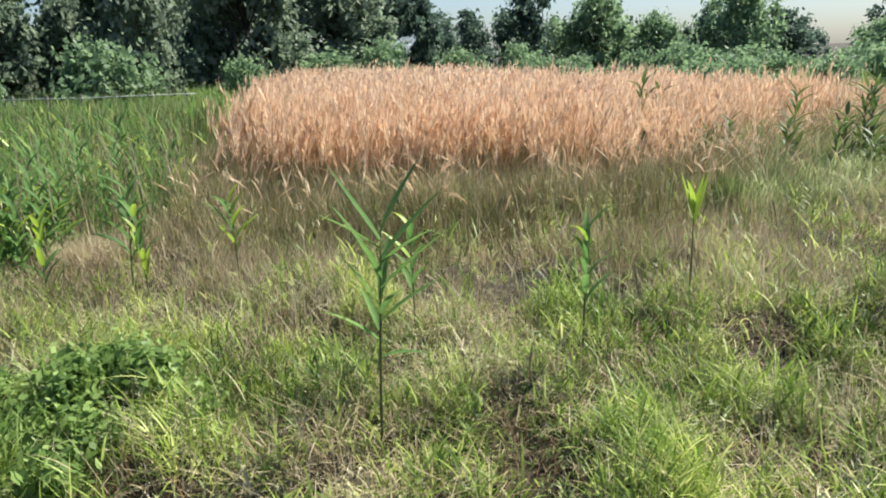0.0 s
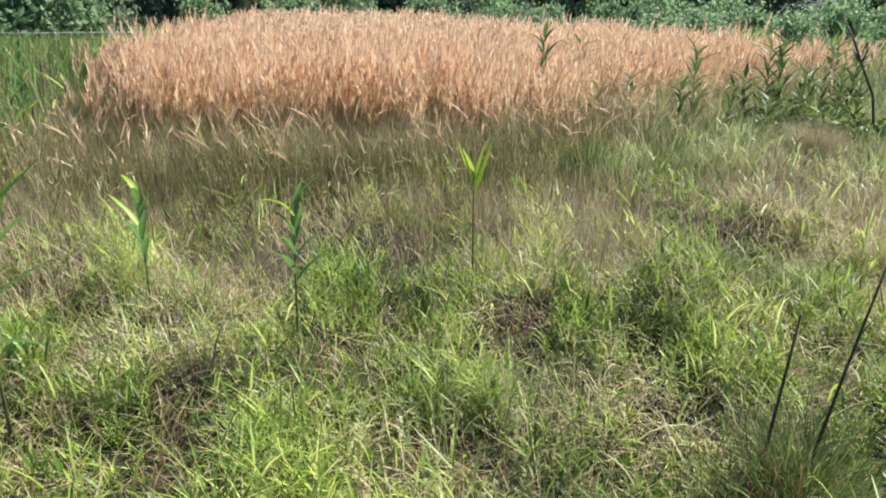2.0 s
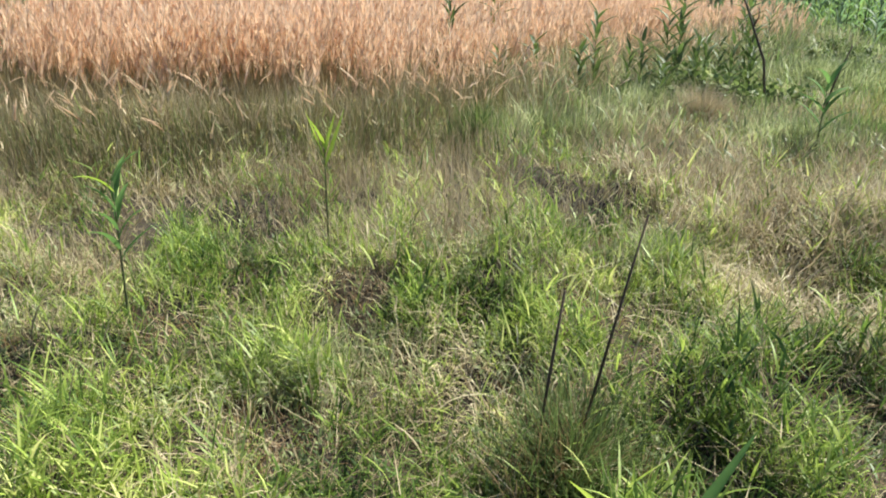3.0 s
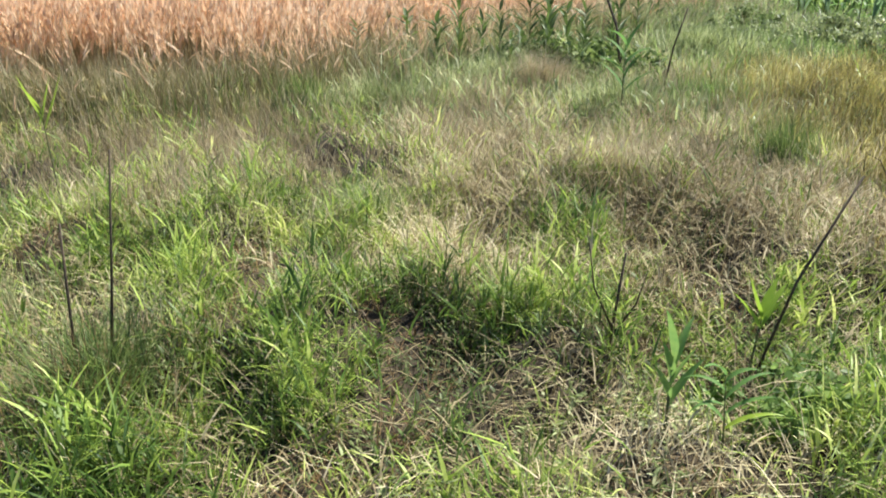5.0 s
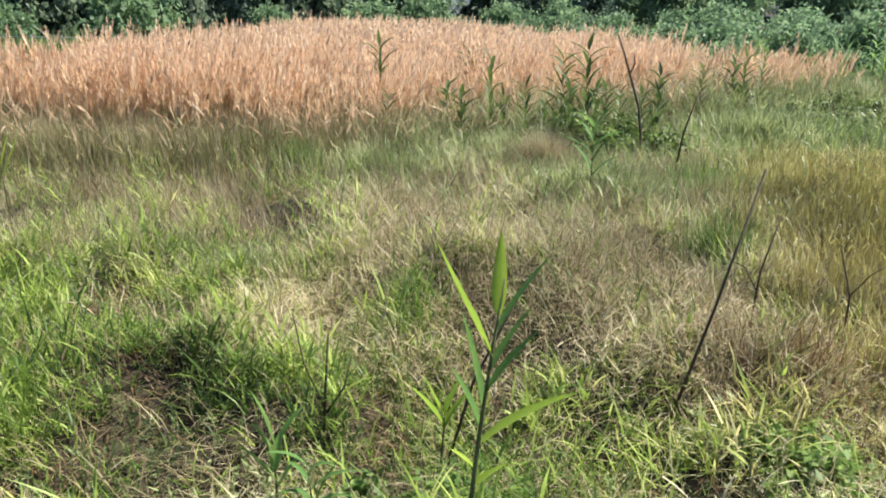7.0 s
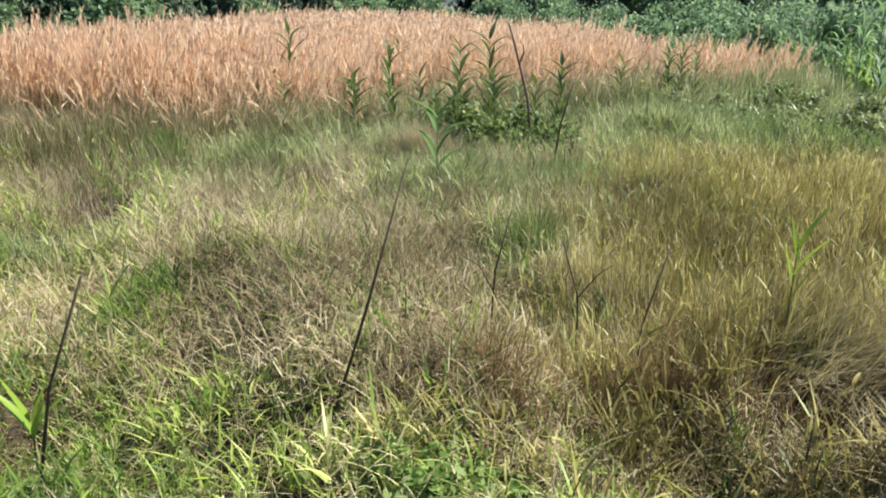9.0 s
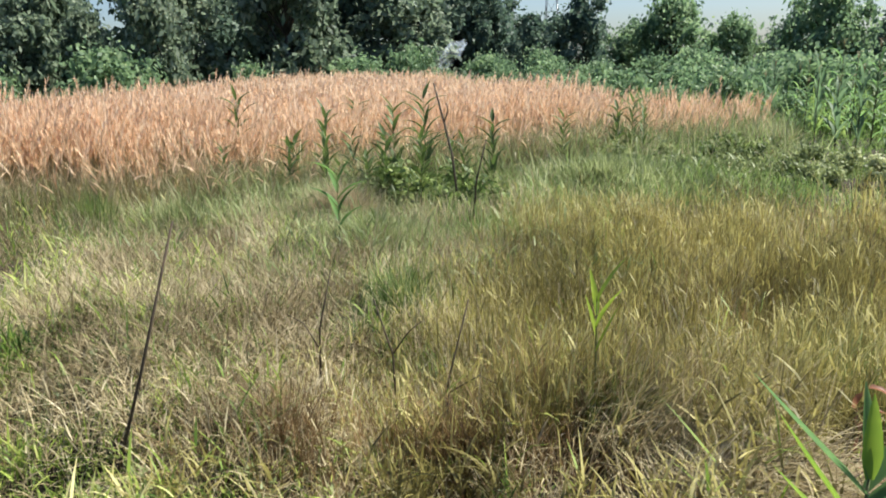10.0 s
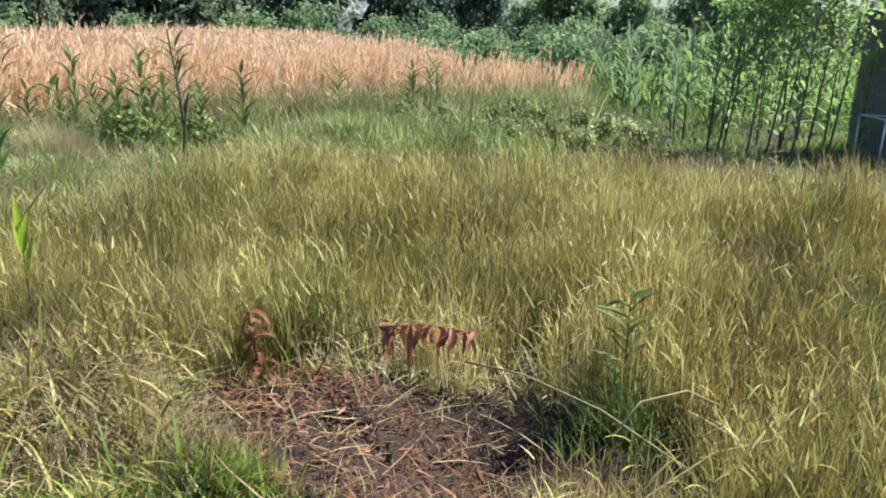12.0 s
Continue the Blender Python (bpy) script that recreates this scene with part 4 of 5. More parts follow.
def tree(height, spread, trunk, clumps, leaves, leaf, mat, label, seed, low=0.25, category="tree", name="tree", radius=None):
    r = random.Random(seed)
    t = thing(name, Matrix(), label, category, "trees round the field")
    bm = bmesh.new()
    bend = [r.uniform(-0.06, 0.06) * height for _ in range(2)]
    spine = [Vector((bend[0] * f * f, bend[1] * f * f, height * 0.82 * f)) for f in (0, 0.2, 0.45, 0.7, 1)]
    tube(bm, spine, [trunk * k for k in (1.25, 1, 0.75, 0.5, 0.2)], 8)
    centres, radii = [], []
    for k in range(clumps):
        f = low + (1 - low) * (k + 0.5) / clumps
        a = r.uniform(0, math.tau)
        reach = spread * (math.sin(math.pi * min(1, 0.18 + 0.74 * f)) * r.uniform(0.35, 1.0))
        tip = Vector((math.cos(a) * reach, math.sin(a) * reach, height * (f * 0.88 + r.uniform(-0.14, 0.16))))
        root = spine[min(3, int(f * 3.2))].copy()
        root.z = min(root.z, tip.z * 0.8)
        mid = (root + tip) / 2 + Vector((0, 0, 0.06 * height))
        tube(bm, [root, mid, tip], [trunk * 0.35, trunk * 0.22, trunk * 0.06], 5)
        centres.append(tip)
        radii.append(spread * r.choice((0.14, 0.2, 0.26, 0.34, 0.42)) if radius is None else radius * r.uniform(0.7, 1.3))
    part("trunk", bm, M_BARK, t)
    part("crown", leaf_cloud("crown", centres, radii, leaves, leaf, mat, seed), None, t)
    return t


def plant_copies(first, rows):
    """Put the first at the first row and copies at the others: x, y, turn, size."""
    for k, (px, py, turn, size) in enumerate(rows):
        m = pose(px, py, gz(px, py) - 0.03, 0, 0, turn) @ Matrix.Diagonal((size * (1 + 0.2 * math.sin(k * 5.3)), size * (1 + 0.18 * math.cos(k * 3.1)), size * (1 + 0.18 * math.sin(k * 2.7 + 1)), 1))
        if k:
            copy_thing(first, m)
        else:
            first.matrix_world = m


big_dark = tree(9.5, 3.2, 0.2, 80, 12000, 0.36, M_TREE_DARK, "tall dark green broadleaf tree behind the field", 3, 0.1)
plant_copies(big_dark, [(-9, 47, 0, 1), (-13.5, 50, 70, 1.12), (-6.2, 53, 150, 1.05), (-18, 45, 200, 1.1), (-16, 38, 20, 0.9), (-29, 44, 120, 1.1),
                        (-3.6, 56, 250, 0.85), (-27, 33, 10, 0.9)])
sage = tree(6.5, 2.4, 0.13, 64, 9000, 0.32, M_TREE_SAGE, "grey-green leafy tree with pale leaf backs", 5, 0.08)
plant_copies(sage, [(-8.6, 34, 0, 1), (-12.2, 31, 100, 1.05), (-16.5, 27, 220, 1.0), (-20, 24, 60, 1.0), (-5.4, 41, 310, 0.95), (-24.5, 28, 160, 1.1), (-32, 30, 40, 1.2), (-10.2, 26.5, 140, 0.62), (-14.2, 23.6, 250, 0.6), (-12.2, 24.8, 10, 0.5)])
shrub = tree(2.5, 2.1, 0.05, 60, 2700, 0.27, M_TREE_GREEN, "bushy bright green shrub", 8, 0.02, "shrub", "shrub")
plant_copies(shrub, [(-10.5, 23.5, 0, 0.75), (-13.5, 21.5, 80, 0.8), (-7.2, 27.5, 30, 0.7), (-16.2, 20, 200, 0.95), (-5.2, 33.5, 110, 0.9), (-2.6, 34.5, 250, 0.85), (0.6, 35, 40, 0.8),
                     (3.2, 33.5, 300, 0.72), (5.6, 32.5, 170, 0.66), (7.6, 30.5, 20, 0.62), (9.4, 28.5, 220, 0.62), (11.2, 26.5, 130, 0.62), (13.0, 25.0, 70, 0.5), (15, 24, 10, 0.5),
                     (17.5, 23, 100, 0.5), (20, 24, 260, 0.55), (12.2, 30.5, 190, 0.55), (16, 29, 90, 0.55), (23, 26, 30, 0.6), (26, 24, 130, 0.6), (0.6, 29.5, 50, 0.5), (2.6, 26.8, 140, 0.48), (4.3, 24.0, 280, 0.5), (5.4, 21.6, 30, 0.42), (6.6, 20.2, 200, 0.5), (7.6, 18.4, 90, 0.4), (8.9, 17.6, 320, 0.46), (9.8, 16.6, 10, 0.36), (10.6, 19, 110, 0.55), (8.2, 21.5, 240, 0.6), (12.5, 20, 170, 0.55)]
             + [(-4 + 1.15 * k + 0.4 * math.sin(k * 7), 35.5 - 0.42 * k + 1.2 * math.sin(k * 3.3), k * 83 % 360, 0.5 + 0.16 * math.sin(k * 1.9)) for k in range(18)])
small = tree(4.4, 1.7, 0.08, 50, 6500, 0.24, M_TREE_DARK, "small round dark green tree at the field's far edge", 12, 0.05)
plant_copies(small, [(4.4, 42, 0, 1.0), (1.4, 45, 90, 0.85), (-1.4, 48, 200, 1.05), (15.5, 46, 300, 0.72), (20.5, 47, 45, 0.78), (26, 45, 120, 0.85)])
dome = tree(4.2, 2.4, 0.1, 60, 7500, 0.25, M_TREE_GREEN, "spreading mid-green tree at the field's far edge", 17, 0.05)
plant_copies(dome, [(9.0, 46, 0, 1.0), (7.0, 49, 90, 0.8), (12.2, 45, 190, 0.7), (16.3, 43, 260, 0.92), (23.5, 41, 20, 0.66), (30, 38, 100, 0.8)])
far_wood = tree(6.0, 3.0, 0.1, 16, 1400, 0.54, M_TREE_DARK, "distant dark woodland tree", 23, 0.02)
plant_copies(far_wood, [(-45 + 3.75 * k, 72 + (k * 37 % 17), k * 50 % 360, (0.8 if k < 12 else 0.5) + (k * 29 % 7) * 0.03) for k in range(40)] + [(-6 + 3.1 * k, 60 + (k * 23 % 9), k * 70 % 360, 0.42 + (k * 17 % 5) * 0.03) for k in range(16)])

# ---- maize at the field's edge ----
def maize(height, leaves, seed, label, mat=None, rise=(48, 66), droop=(70, 120)):
    r = random.Random(seed)
    t = thing("maize_plant", Matrix(), label, "maize", "maize plants beside the field")
    bm = bmesh.new()
    tube(bm, [(0, 0, 0), (0.01, 0, height * 0.4), (0.02, 0.01, height * 0.8), (0.03, 0.01, height)], [0.016, 0.013, 0.009, 0.004], 6)
    part("stalk", bm, M_CANE, t)
    for k in range(leaves):
        f = 0.12 + 0.78 * k / leaves
        leaf = part("leaf", long_leaf(height * r.uniform(0.34, 0.46), 0.07, r.uniform(*rise), r.uniform(*droop), 0.2, 6, r.uniform(-0.02, 0.02)), mat or M_CORN, t)
        leaf.matrix_local = pose(0.02 * f, 0, height * f, 0, 0, 180 * k + r.uniform(-35, 35))
    bm = bmesh.new()
    for k in range(6):
        a = math.tau * k / 6
        d = 0.05 if k else 0
        tube(bm, [(0.03, 0.01, height - 0.01), (0.03 + math.cos(a) * d, math.sin(a) * d, height + 0.16)], [0.004, 0.002], 4)
    part("tassel", bm, M_STRAW, t)
    return t


kinds = [maize(1.45, 9, 1, "green maize plant with arching leaves and a tassel"), maize(1.4, 12, 2, "dark green maize plant with steep narrow leaves", M_TREE_GREEN, (64, 80), (30, 70))]
front, back = [], []
for row in range(5):
    for k in range(13):
        py = 9.9 + 0.54 * k + 0.12 * math.sin(k * 3 + row * 2)
        px = 10.5 - 0.15 * (py - 9.3) + 0.72 * row + 0.12 * math.sin(k * 5.1 + row)
        spot = (px, py, (k * 77 + row * 131) % 360, 0.78 + 0.2 * ((k * 13 + row * 7) % 10) / 10)
        if row == 0 and k % 3 != 1:
            front.append(spot)
        else:
            back.append(spot)
plant_copies(kinds[0], back)
plant_copies(kinds[1], front)

# ---- reeds and cane-like plants ----
def reed(label, height, spots, lean=(0, 0), mat=None, top=True, cane=M_CANE, thick=0.006, group="", name="reed_plant", category="reed"):
    """A cane with single leaves; spots: share of the height, turn, length, width, rise, droop, yellow or not."""
    t = thing(name, Matrix(), label, category, group)
    bm = bmesh.new()
    at = lambda f: Vector((lean[0] * f ** 1.4, lean[1] * f ** 1.4, height * f))
    tube(bm, [at(f) for f in (0, 0.25, 0.5, 0.75, 1)], [thick, thick * 0.9, thick * 0.75, thick * 0.55, thick * 0.25], 6)
    part("cane", bm, cane, t)
    for f, turn, length, width, rise, droop, yellow in spots:
        leaf = part("leaf", long_leaf(length, width * 1.35, rise, droop), M_REEDY if yellow else (mat or M_REED), t, "yellowing leaf" if yellow else "")
        leaf.matrix_local = Matrix.Translation(at(f)) @ pose(0, 0, 0, 0, 0, turn)
    return t


def place(t, px, py, turn=0, size=1.0):
    t.matrix_world = pose(px, py, gz(px, py) - 0.02, 0, 0, turn) @ Matrix.Diagonal((size, size, size, 1))
    return t


def spread_leaves(n, seed, long, wide, low=0.35, yellow=0.2, rise=(50, 75), droop=(20, 60)):
    r = random.Random(seed)
    return [(low + (1 - low) * (k + 0.5) / n, (k * 180 + r.uniform(-50, 50)) % 360, long * r.uniform(0.75, 1.15) * (1.1 - 0.35 * k / n), wide * r.uniform(0.8, 1.2),
             r.uniform(*rise), r.uniform(*droop), r.random() < yellow) for k in range(n)]


# the reed in the first metres, with dark leaves held up to both sides
place(reed("tall slim reed with narrow leaves fanned at its top", 0.92, [(0.52, 180, 0.24, 0.022, 40, 20, 0), (0.6, 10, 0.28, 0.024, 40, 15, 0), (0.66, 195, 0.26, 0.024, 62, 10, 0),
            (0.74, 350, 0.34, 0.03, 44, 6, 0), (0.8, 170, 0.3, 0.026, 60, 8, 0), (0.86, 20, 0.33, 0.03, 46, 4, 0), (0.93, 160, 0.32, 0.024, 52, -4, 0), (0.97, 30, 0.3, 0.026, 58, 4, 0), (0.45, 350, 0.2, 0.02, 20, 30, 0), (0.56, 120, 0.22, 0.022, 50, 25, 0), (0.63, 300, 0.24, 0.024, 48, 20, 0), (0.7, 80, 0.26, 0.024, 60, 20, 0), (0.78, 250, 0.26, 0.024, 56, 15, 0), (0.84, 330, 0.28, 0.026, 40, 14, 0), (0.9, 200, 0.26, 0.022, 40, 12, 0)],
           (0.05, -0.1), thick=0.0065, group="reeds in the meadow"), -0.29, 2.55, 0)
place(reed("short reed with a green and yellow leaf tuft", 0.72, spread_leaves(9, 4, 0.24, 0.022, 0.5, 0.1), (0.02, 0), group="reeds in the meadow"), 0.57, 3.15, 40)
place(reed("yellowing reed shoot standing in brown grass", 0.62, spread_leaves(4, 6, 0.26, 0.024, 0.8, 1.0, (55, 75), (-10, 15)), (0, 0), group="reeds in the meadow"), 1.32, 4.0, 10)
place(reed("reed with bright yellow-green leaves", 0.66, spread_leaves(9, 9, 0.25, 0.03, 0.45, 0.6), (-0.02, 0), group="reeds in the meadow"), -1.3, 4.4, 10)
place(reed("leafy green reed shoot", 0.7, spread_leaves(9, 10, 0.26, 0.03, 0.4, 0.2), (0.03, 0), group="reeds in the meadow"), -0.2, 3.6, 110, 0.85)
for k, (px, py, turn, size) in enumerate([(-2.12, 4.75, 20, 1.1), (-1.95, 4.6, 140, 0.95), (-2.5, 4.4, 80, 0.85), (-2.9, 5.4, 30, 1.1), (-3.3, 5.0, 200, 1.0)]):
    place(reed("leafy green reed with some yellow leaves", 0.72, spread_leaves(10, 30 + k, 0.27, 0.032, 0.35, 0.25), (0.04, 0.02), group="reeds in the meadow"), px, py, turn, size)
# the broad-leaved reed passed near the middle of the walk
place(reed("tall fresh reed with broad upright leaves", 0.98, [(0.42, 195, 0.1, 0.02, 50, 10, 1), (0.36, 20, 0.12, 0.022, 40, 10, 1), (0.5, 5, 0.32, 0.042, 42, 16, 1), (0.55, 175, 0.2, 0.03, 70, 10, 0),
            (0.6, 170, 0.3, 0.034, 80, 4, 0), (0.66, 10, 0.24, 0.036, 58, 8, 0), (0.72, 20, 0.22, 0.03, 62, 6, 0), (0.78, 185, 0.34, 0.032, 62, -6, 1), (0.84, 15, 0.26, 0.03, 60, 6, 0), (0.9, 90, 0.22, 0.03, 82, 0, 1)],
           (0.1, 0.0), thick=0.009, group="reeds in the meadow"), 4.58, 1.7, 0, 0.9)
place(reed("small yellow reed shoot", 0.34, spread_leaves(5, 41, 0.2, 0.024, 0.75, 0.9, (45, 70), (-5, 20)), (0.02, 0), group="reeds in the meadow"), 4.41, 2.22, 0)
place(reed("low green reed shoot", 0.32, spread_leaves(6, 42, 0.22, 0.026, 0.4, 0.1, (60, 80), (0, 30)), (0, 0), group="reeds in the meadow"), 4.0, 1.85, 0)
place(reed("broad-leaved reed beside the path", 0.9, [(0.93, 350, 0.27, 0.034, 42, 10, 0), (0.97, 195, 0.27, 0.022, 46, -4, 0), (1.0, 95, 0.13, 0.022, 84, 0, 1), (0.89, 8, 0.3, 0.034, 48, 8, 0), (0.86, 165, 0.17, 0.014, 40, -6, 1), (0.9, 172, 0.221, 0.0156, 52, -6, 1), (0.95, 10, 0.23, 0.0281, 34, 14, 0), (0.98, 30, 0.187, 0.0265, 46, 6, 0), (1.0, 110, 0.145, 0.0187, 78, 0, 0), (0.92, 330, 0.212, 0.0281, 34, 16, 0), (0.72, 180, 0.187, 0.0172, 50, 60, 0), (0.6, 20, 0.204, 0.0187, 48, 70, 0), (0.8, 200, 0.153, 0.0172, 30, 40, 0)],
           (0.02, 0), M_CORN, thick=0.008, group="reeds in the meadow"), 7.19, 1.82, 0, 0.99)
place(reed("green reed beside the path", 0.47, [(0.5, 178, 0.34, 0.026, 68, 14, 0), (0.97, 175, 0.22, 0.024, 52, 6, 1), (0.98, 5, 0.27, 0.02, 60, -6, 0), (0.8, 90, 0.16, 0.018, 60, 20, 0)], (0.02, 0), group="reeds in the meadow"), 2.12, 1.34, 0, 1.22)
place(reed("green reed with long drooping leaves", 0.6, spread_leaves(8, 44, 0.34, 0.03, 0.3, 0.1, (40, 70), (40, 90)), (-0.05, 0), group="reeds in the meadow"), 4.15, 1.78, 0, 0.5)
place(reed("yellow-green reed shoot in ripening grass", 0.62, spread_leaves(5, 45, 0.22, 0.024, 0.6, 0.9, (60, 80), (0, 20)), (0, 0), group="reeds in the meadow"), 6.76, 3.45, 0)
place(reed("leafy dark green weed by the bare patch", 0.5, spread_leaves(20, 46, 0.16, 0.03, 0.1, 0.0, (30, 60), (10, 40)), (0, 0), M_WEED, group="weeds", name="weed_plant", category="weed"), 9.05, 3.5, 0)
place(reed("bright green reed in the weeds", 0.7, spread_leaves(8, 47, 0.3, 0.034, 0.4, 0.1), (0, 0), group="reeds in the meadow"), 4.85, 5.7, 0)

# cane plants in the reed grass and the weeds
stand = reed("green cane plant with a fan of stiff leaves", 0.84, spread_leaves(18, 60, 0.32, 0.031, 0.15, 0.02, (36, 74), (0, 60)), (0, 0), M_WEED, group="cane plants in the reed grass", name="cane_plant", category="cane")
plant_copies(stand, [(4.5, 8.2, 0, 1.0), (4.85, 8.0, 90, 0.95), (4.15, 7.9, 200, 0.85), (5.3, 7.9, 40, 0.75), (3.2, 8.6, 130, 0.95), (3.75, 8.2, 310, 0.9), (3.05, 11.0, 20, 1.15), (2.3, 9.0, 70, 1.05),
                     (6.9, 11.6, 20, 1.05), (7.05, 11.2, 150, 0.85), (6.7, 11.3, 260, 0.8), (4.2, 7.4, 60, 0.7), (5.5, 8.4, 250, 0.75), (2.7, 7.9, 10, 0.8), (4.6, 7.6, 290, 0.75), (4.75, 8.5, 220, 1.25), (3.5, 7.8, 75, 0.75), (6.1, 9.8, 30, 0.75), (4.35, 7.75, 140, 0.8), (4.95, 7.6, 20, 0.75), (5.1, 8.25, 170, 0.85), (3.95, 7.65, 260, 0.7)])
leafy = reed("green leafy reed in a dense stand", 0.92, spread_leaves(11, 61, 0.34, 0.036, 0.2, 0.12, (50, 75), (20, 70)), (0.05, 0), group="reed stand", name="reed_plant")
plan = []
for k in range(210):
    py = 5.0 + 9.0 * ((k * 0.618) % 1) ** 1.2
    lo, hi = -0.66 * py - 0.3, float(np.interp(py, [5.6, 7, 8, 13, 15], [-2.9, -2.6, -2.9, -4.2, -4.7]))
    plan.append((lo + (hi - lo) * ((k * 0.7549) % 1), py, k * 67 % 360, 0.7 + 0.4 * ((k * 0.37) % 1)))
plant_copies(leafy, plan)

# ---- dead stalks ----
def stalk(label, pts, r0, r1, twigs=()):
    px, py = pts[0][:2]
    z = gz(px, py) - 0.02
    t = thing("dead_stalk", Matrix.Translation((px, py, z)), label, "stalk", "dead stalks")
    rel = [Vector((a - px, b - py, c - z if c else 0)) for a, b, c in pts]
    bm = bmesh.new()
    tube(bm, rel, list(np.linspace(r0, r1, len(rel))), 6)
    part("stem", bm, M_DEADCANE, t)
    for line in twigs:
        bm = bmesh.new()
        line = [Vector((a - px, b - py, c - z)) for a, b, c in line]
        tube(bm, line, list(np.linspace(r1 * 1.1, r1 * 0.5, len(line))), 5)
        part("twig", bm, M_DEADCANE, t)
    return t


stalk("dark bare stalk leaning over the sward", [(4.4, 2.2, 0), (4.52, 2.21, 0.4), (4.68, 2.22, 0.76)], 0.006, 0.004)
stalk("long dark stalk leaning in dry grass", [(5.17, 2.66, 0), (5.31, 2.74, 0.5), (5.44, 2.82, 1.0)], 0.007, 0.004)
stalk("forked dead stalk with two thin side twigs", [(3.95, 2.36, 0), (3.97, 2.36, 0.25), (3.99, 2.36, 0.46)], 0.007, 0.004, [[(3.97, 2.36, 0.15), (3.89, 2.37, 0.33), (3.86, 2.37, 0.52)], [(3.97, 2.36, 0.15), (4.04, 2.36, 0.26), (4.07, 2.36, 0.38)]])
stalk("thin dark stalk standing in green grass", [(2.22, 2.24, 0), (2.3, 2.24, 0.5), (2.37, 2.23, 0.9)], 0.006, 0.003)
stalk("short dark stalk in a dry tuft", [(2.1, 2.26, 0), (2.13, 2.26, 0.35), (2.16, 2.26, 0.66)], 0.006, 0.004)
stalk("crooked dark dead weed stalk above the green weeds", [(5.34, 7.5, 0), (5.26, 7.58, 0.62), (5.16, 7.7, 0.92), (5.1, 7.76, 1.1), (5.03, 7.85, 1.28)], 0.014, 0.009, [[(5.16, 7.7, 0.92), (5.2, 7.7, 1.02), (5.19, 7.7, 1.1)]])
stalk("short dark dead weed stalk", [(5.55, 6.95, 0), (5.62, 6.92, 0.5), (5.71, 6.9, 0.84)], 0.010, 0.006)
stalk("dead stalk in ripening grass", [(5.98, 3.4, 0), (5.97, 3.4, 0.35), (5.9, 3.4, 0.58)], 0.006, 0.003, [[(5.97, 3.4, 0.35), (6.04, 3.4, 0.45), (6.1, 3.4, 0.5)]])
stalk("dead stalk with bent tip", [(5.6, 3.5, 0), (5.62, 3.5, 0.4), (5.68, 3.52, 0.66)], 0.006, 0.003, [[(5.62, 3.5, 0.3), (5.55, 3.5, 0.42), (5.47, 3.5, 0.46)]])
stalk("dead stalk with bent tip", [(6.2, 3.3, 0), (6.22, 3.3, 0.3), (6.3, 3.32, 0.62)], 0.005, 0.003, [[(6.22, 3.3, 0.25), (6.34, 3.3, 0.33), (6.45, 3.3, 0.28)]])

# ---- low leafy weeds ----
def weed_patch(name, cx, cy, rx, ry, high, count, leaf, mat, label, seed):
    r = np.random.default_rng(seed)
    centres, radii = [], []
    for k in range(14):
        a, d = r.uniform(0, math.tau), math.sqrt(r.uniform(0, 1))
        px, py = cx + rx * d * math.cos(a), cy + ry * d * math.sin(a)
        centres.append((px, py, gz(px, py) + high * r.uniform(0.25, 0.75) * (1.1 - 0.5 * d)))
        radii.append(high * r.uniform(0.22, 0.4))
    ob = new(name, leaf_cloud(name, centres, radii, count, leaf, mat, seed))
    return tagged(ob, label, "weeds", "", "stuff")


weed_patch("weed_clump", 4.75, 7.75, 0.75, 0.35, 0.62, 7000, 0.07, M_WEED, "dark green leafy weeds in a dense clump", 1)
weed_patch("weed_clump", 5.35, 7.7, 0.5, 0.3, 0.45, 4000, 0.06, M_WEED, "dark green leafy weeds in a dense clump", 2)
weed_patch("weed_clump", 7.2, 10.4, 0.9, 0.5, 0.5, 5000, 0.05, M_PALEWEED, "dark green weeds before reed grass", 5)
weed_patch("weed_clump", 8.6, 10.4, 0.8, 0.5, 0.45, 4500, 0.045, M_PALEWEED, "green weeds beside the maize", 6)
weed_patch("weed_clump", 9.3, 9.9, 0.5, 0.5, 0.4, 3500, 0.045, M_PALEWEED, "green weeds beside the maize", 7)
weed_patch("weed_clump", 8.1, 11.2, 0.5, 0.4, 0.5, 3500, 0.05, M_WEED, "dark green weeds before reed grass", 8)
weed_patch("herb_clump", -1.5, 2.85, 0.55, 0.45, 0.36, 5000, 0.04, M_HERB, "leafy bright green herbs in a loose clump", 21)
weed_patch("herb_clump", -1.65, 2.35, 0.45, 0.35, 0.32, 3500, 0.04, M_HERB, "leafy bright green herbs in a loose clump", 22)
weed_patch("weed_clump", 4.45, 1.98, 0.28, 0.2, 0.22, 2200, 0.035, M_HERB, "low leafy green herbs", 14)
weed_patch("weed_clump", 5.75, 2.35, 0.3, 0.22, 0.22, 2200, 0.035, M_HERB, "low leafy green herbs", 15)

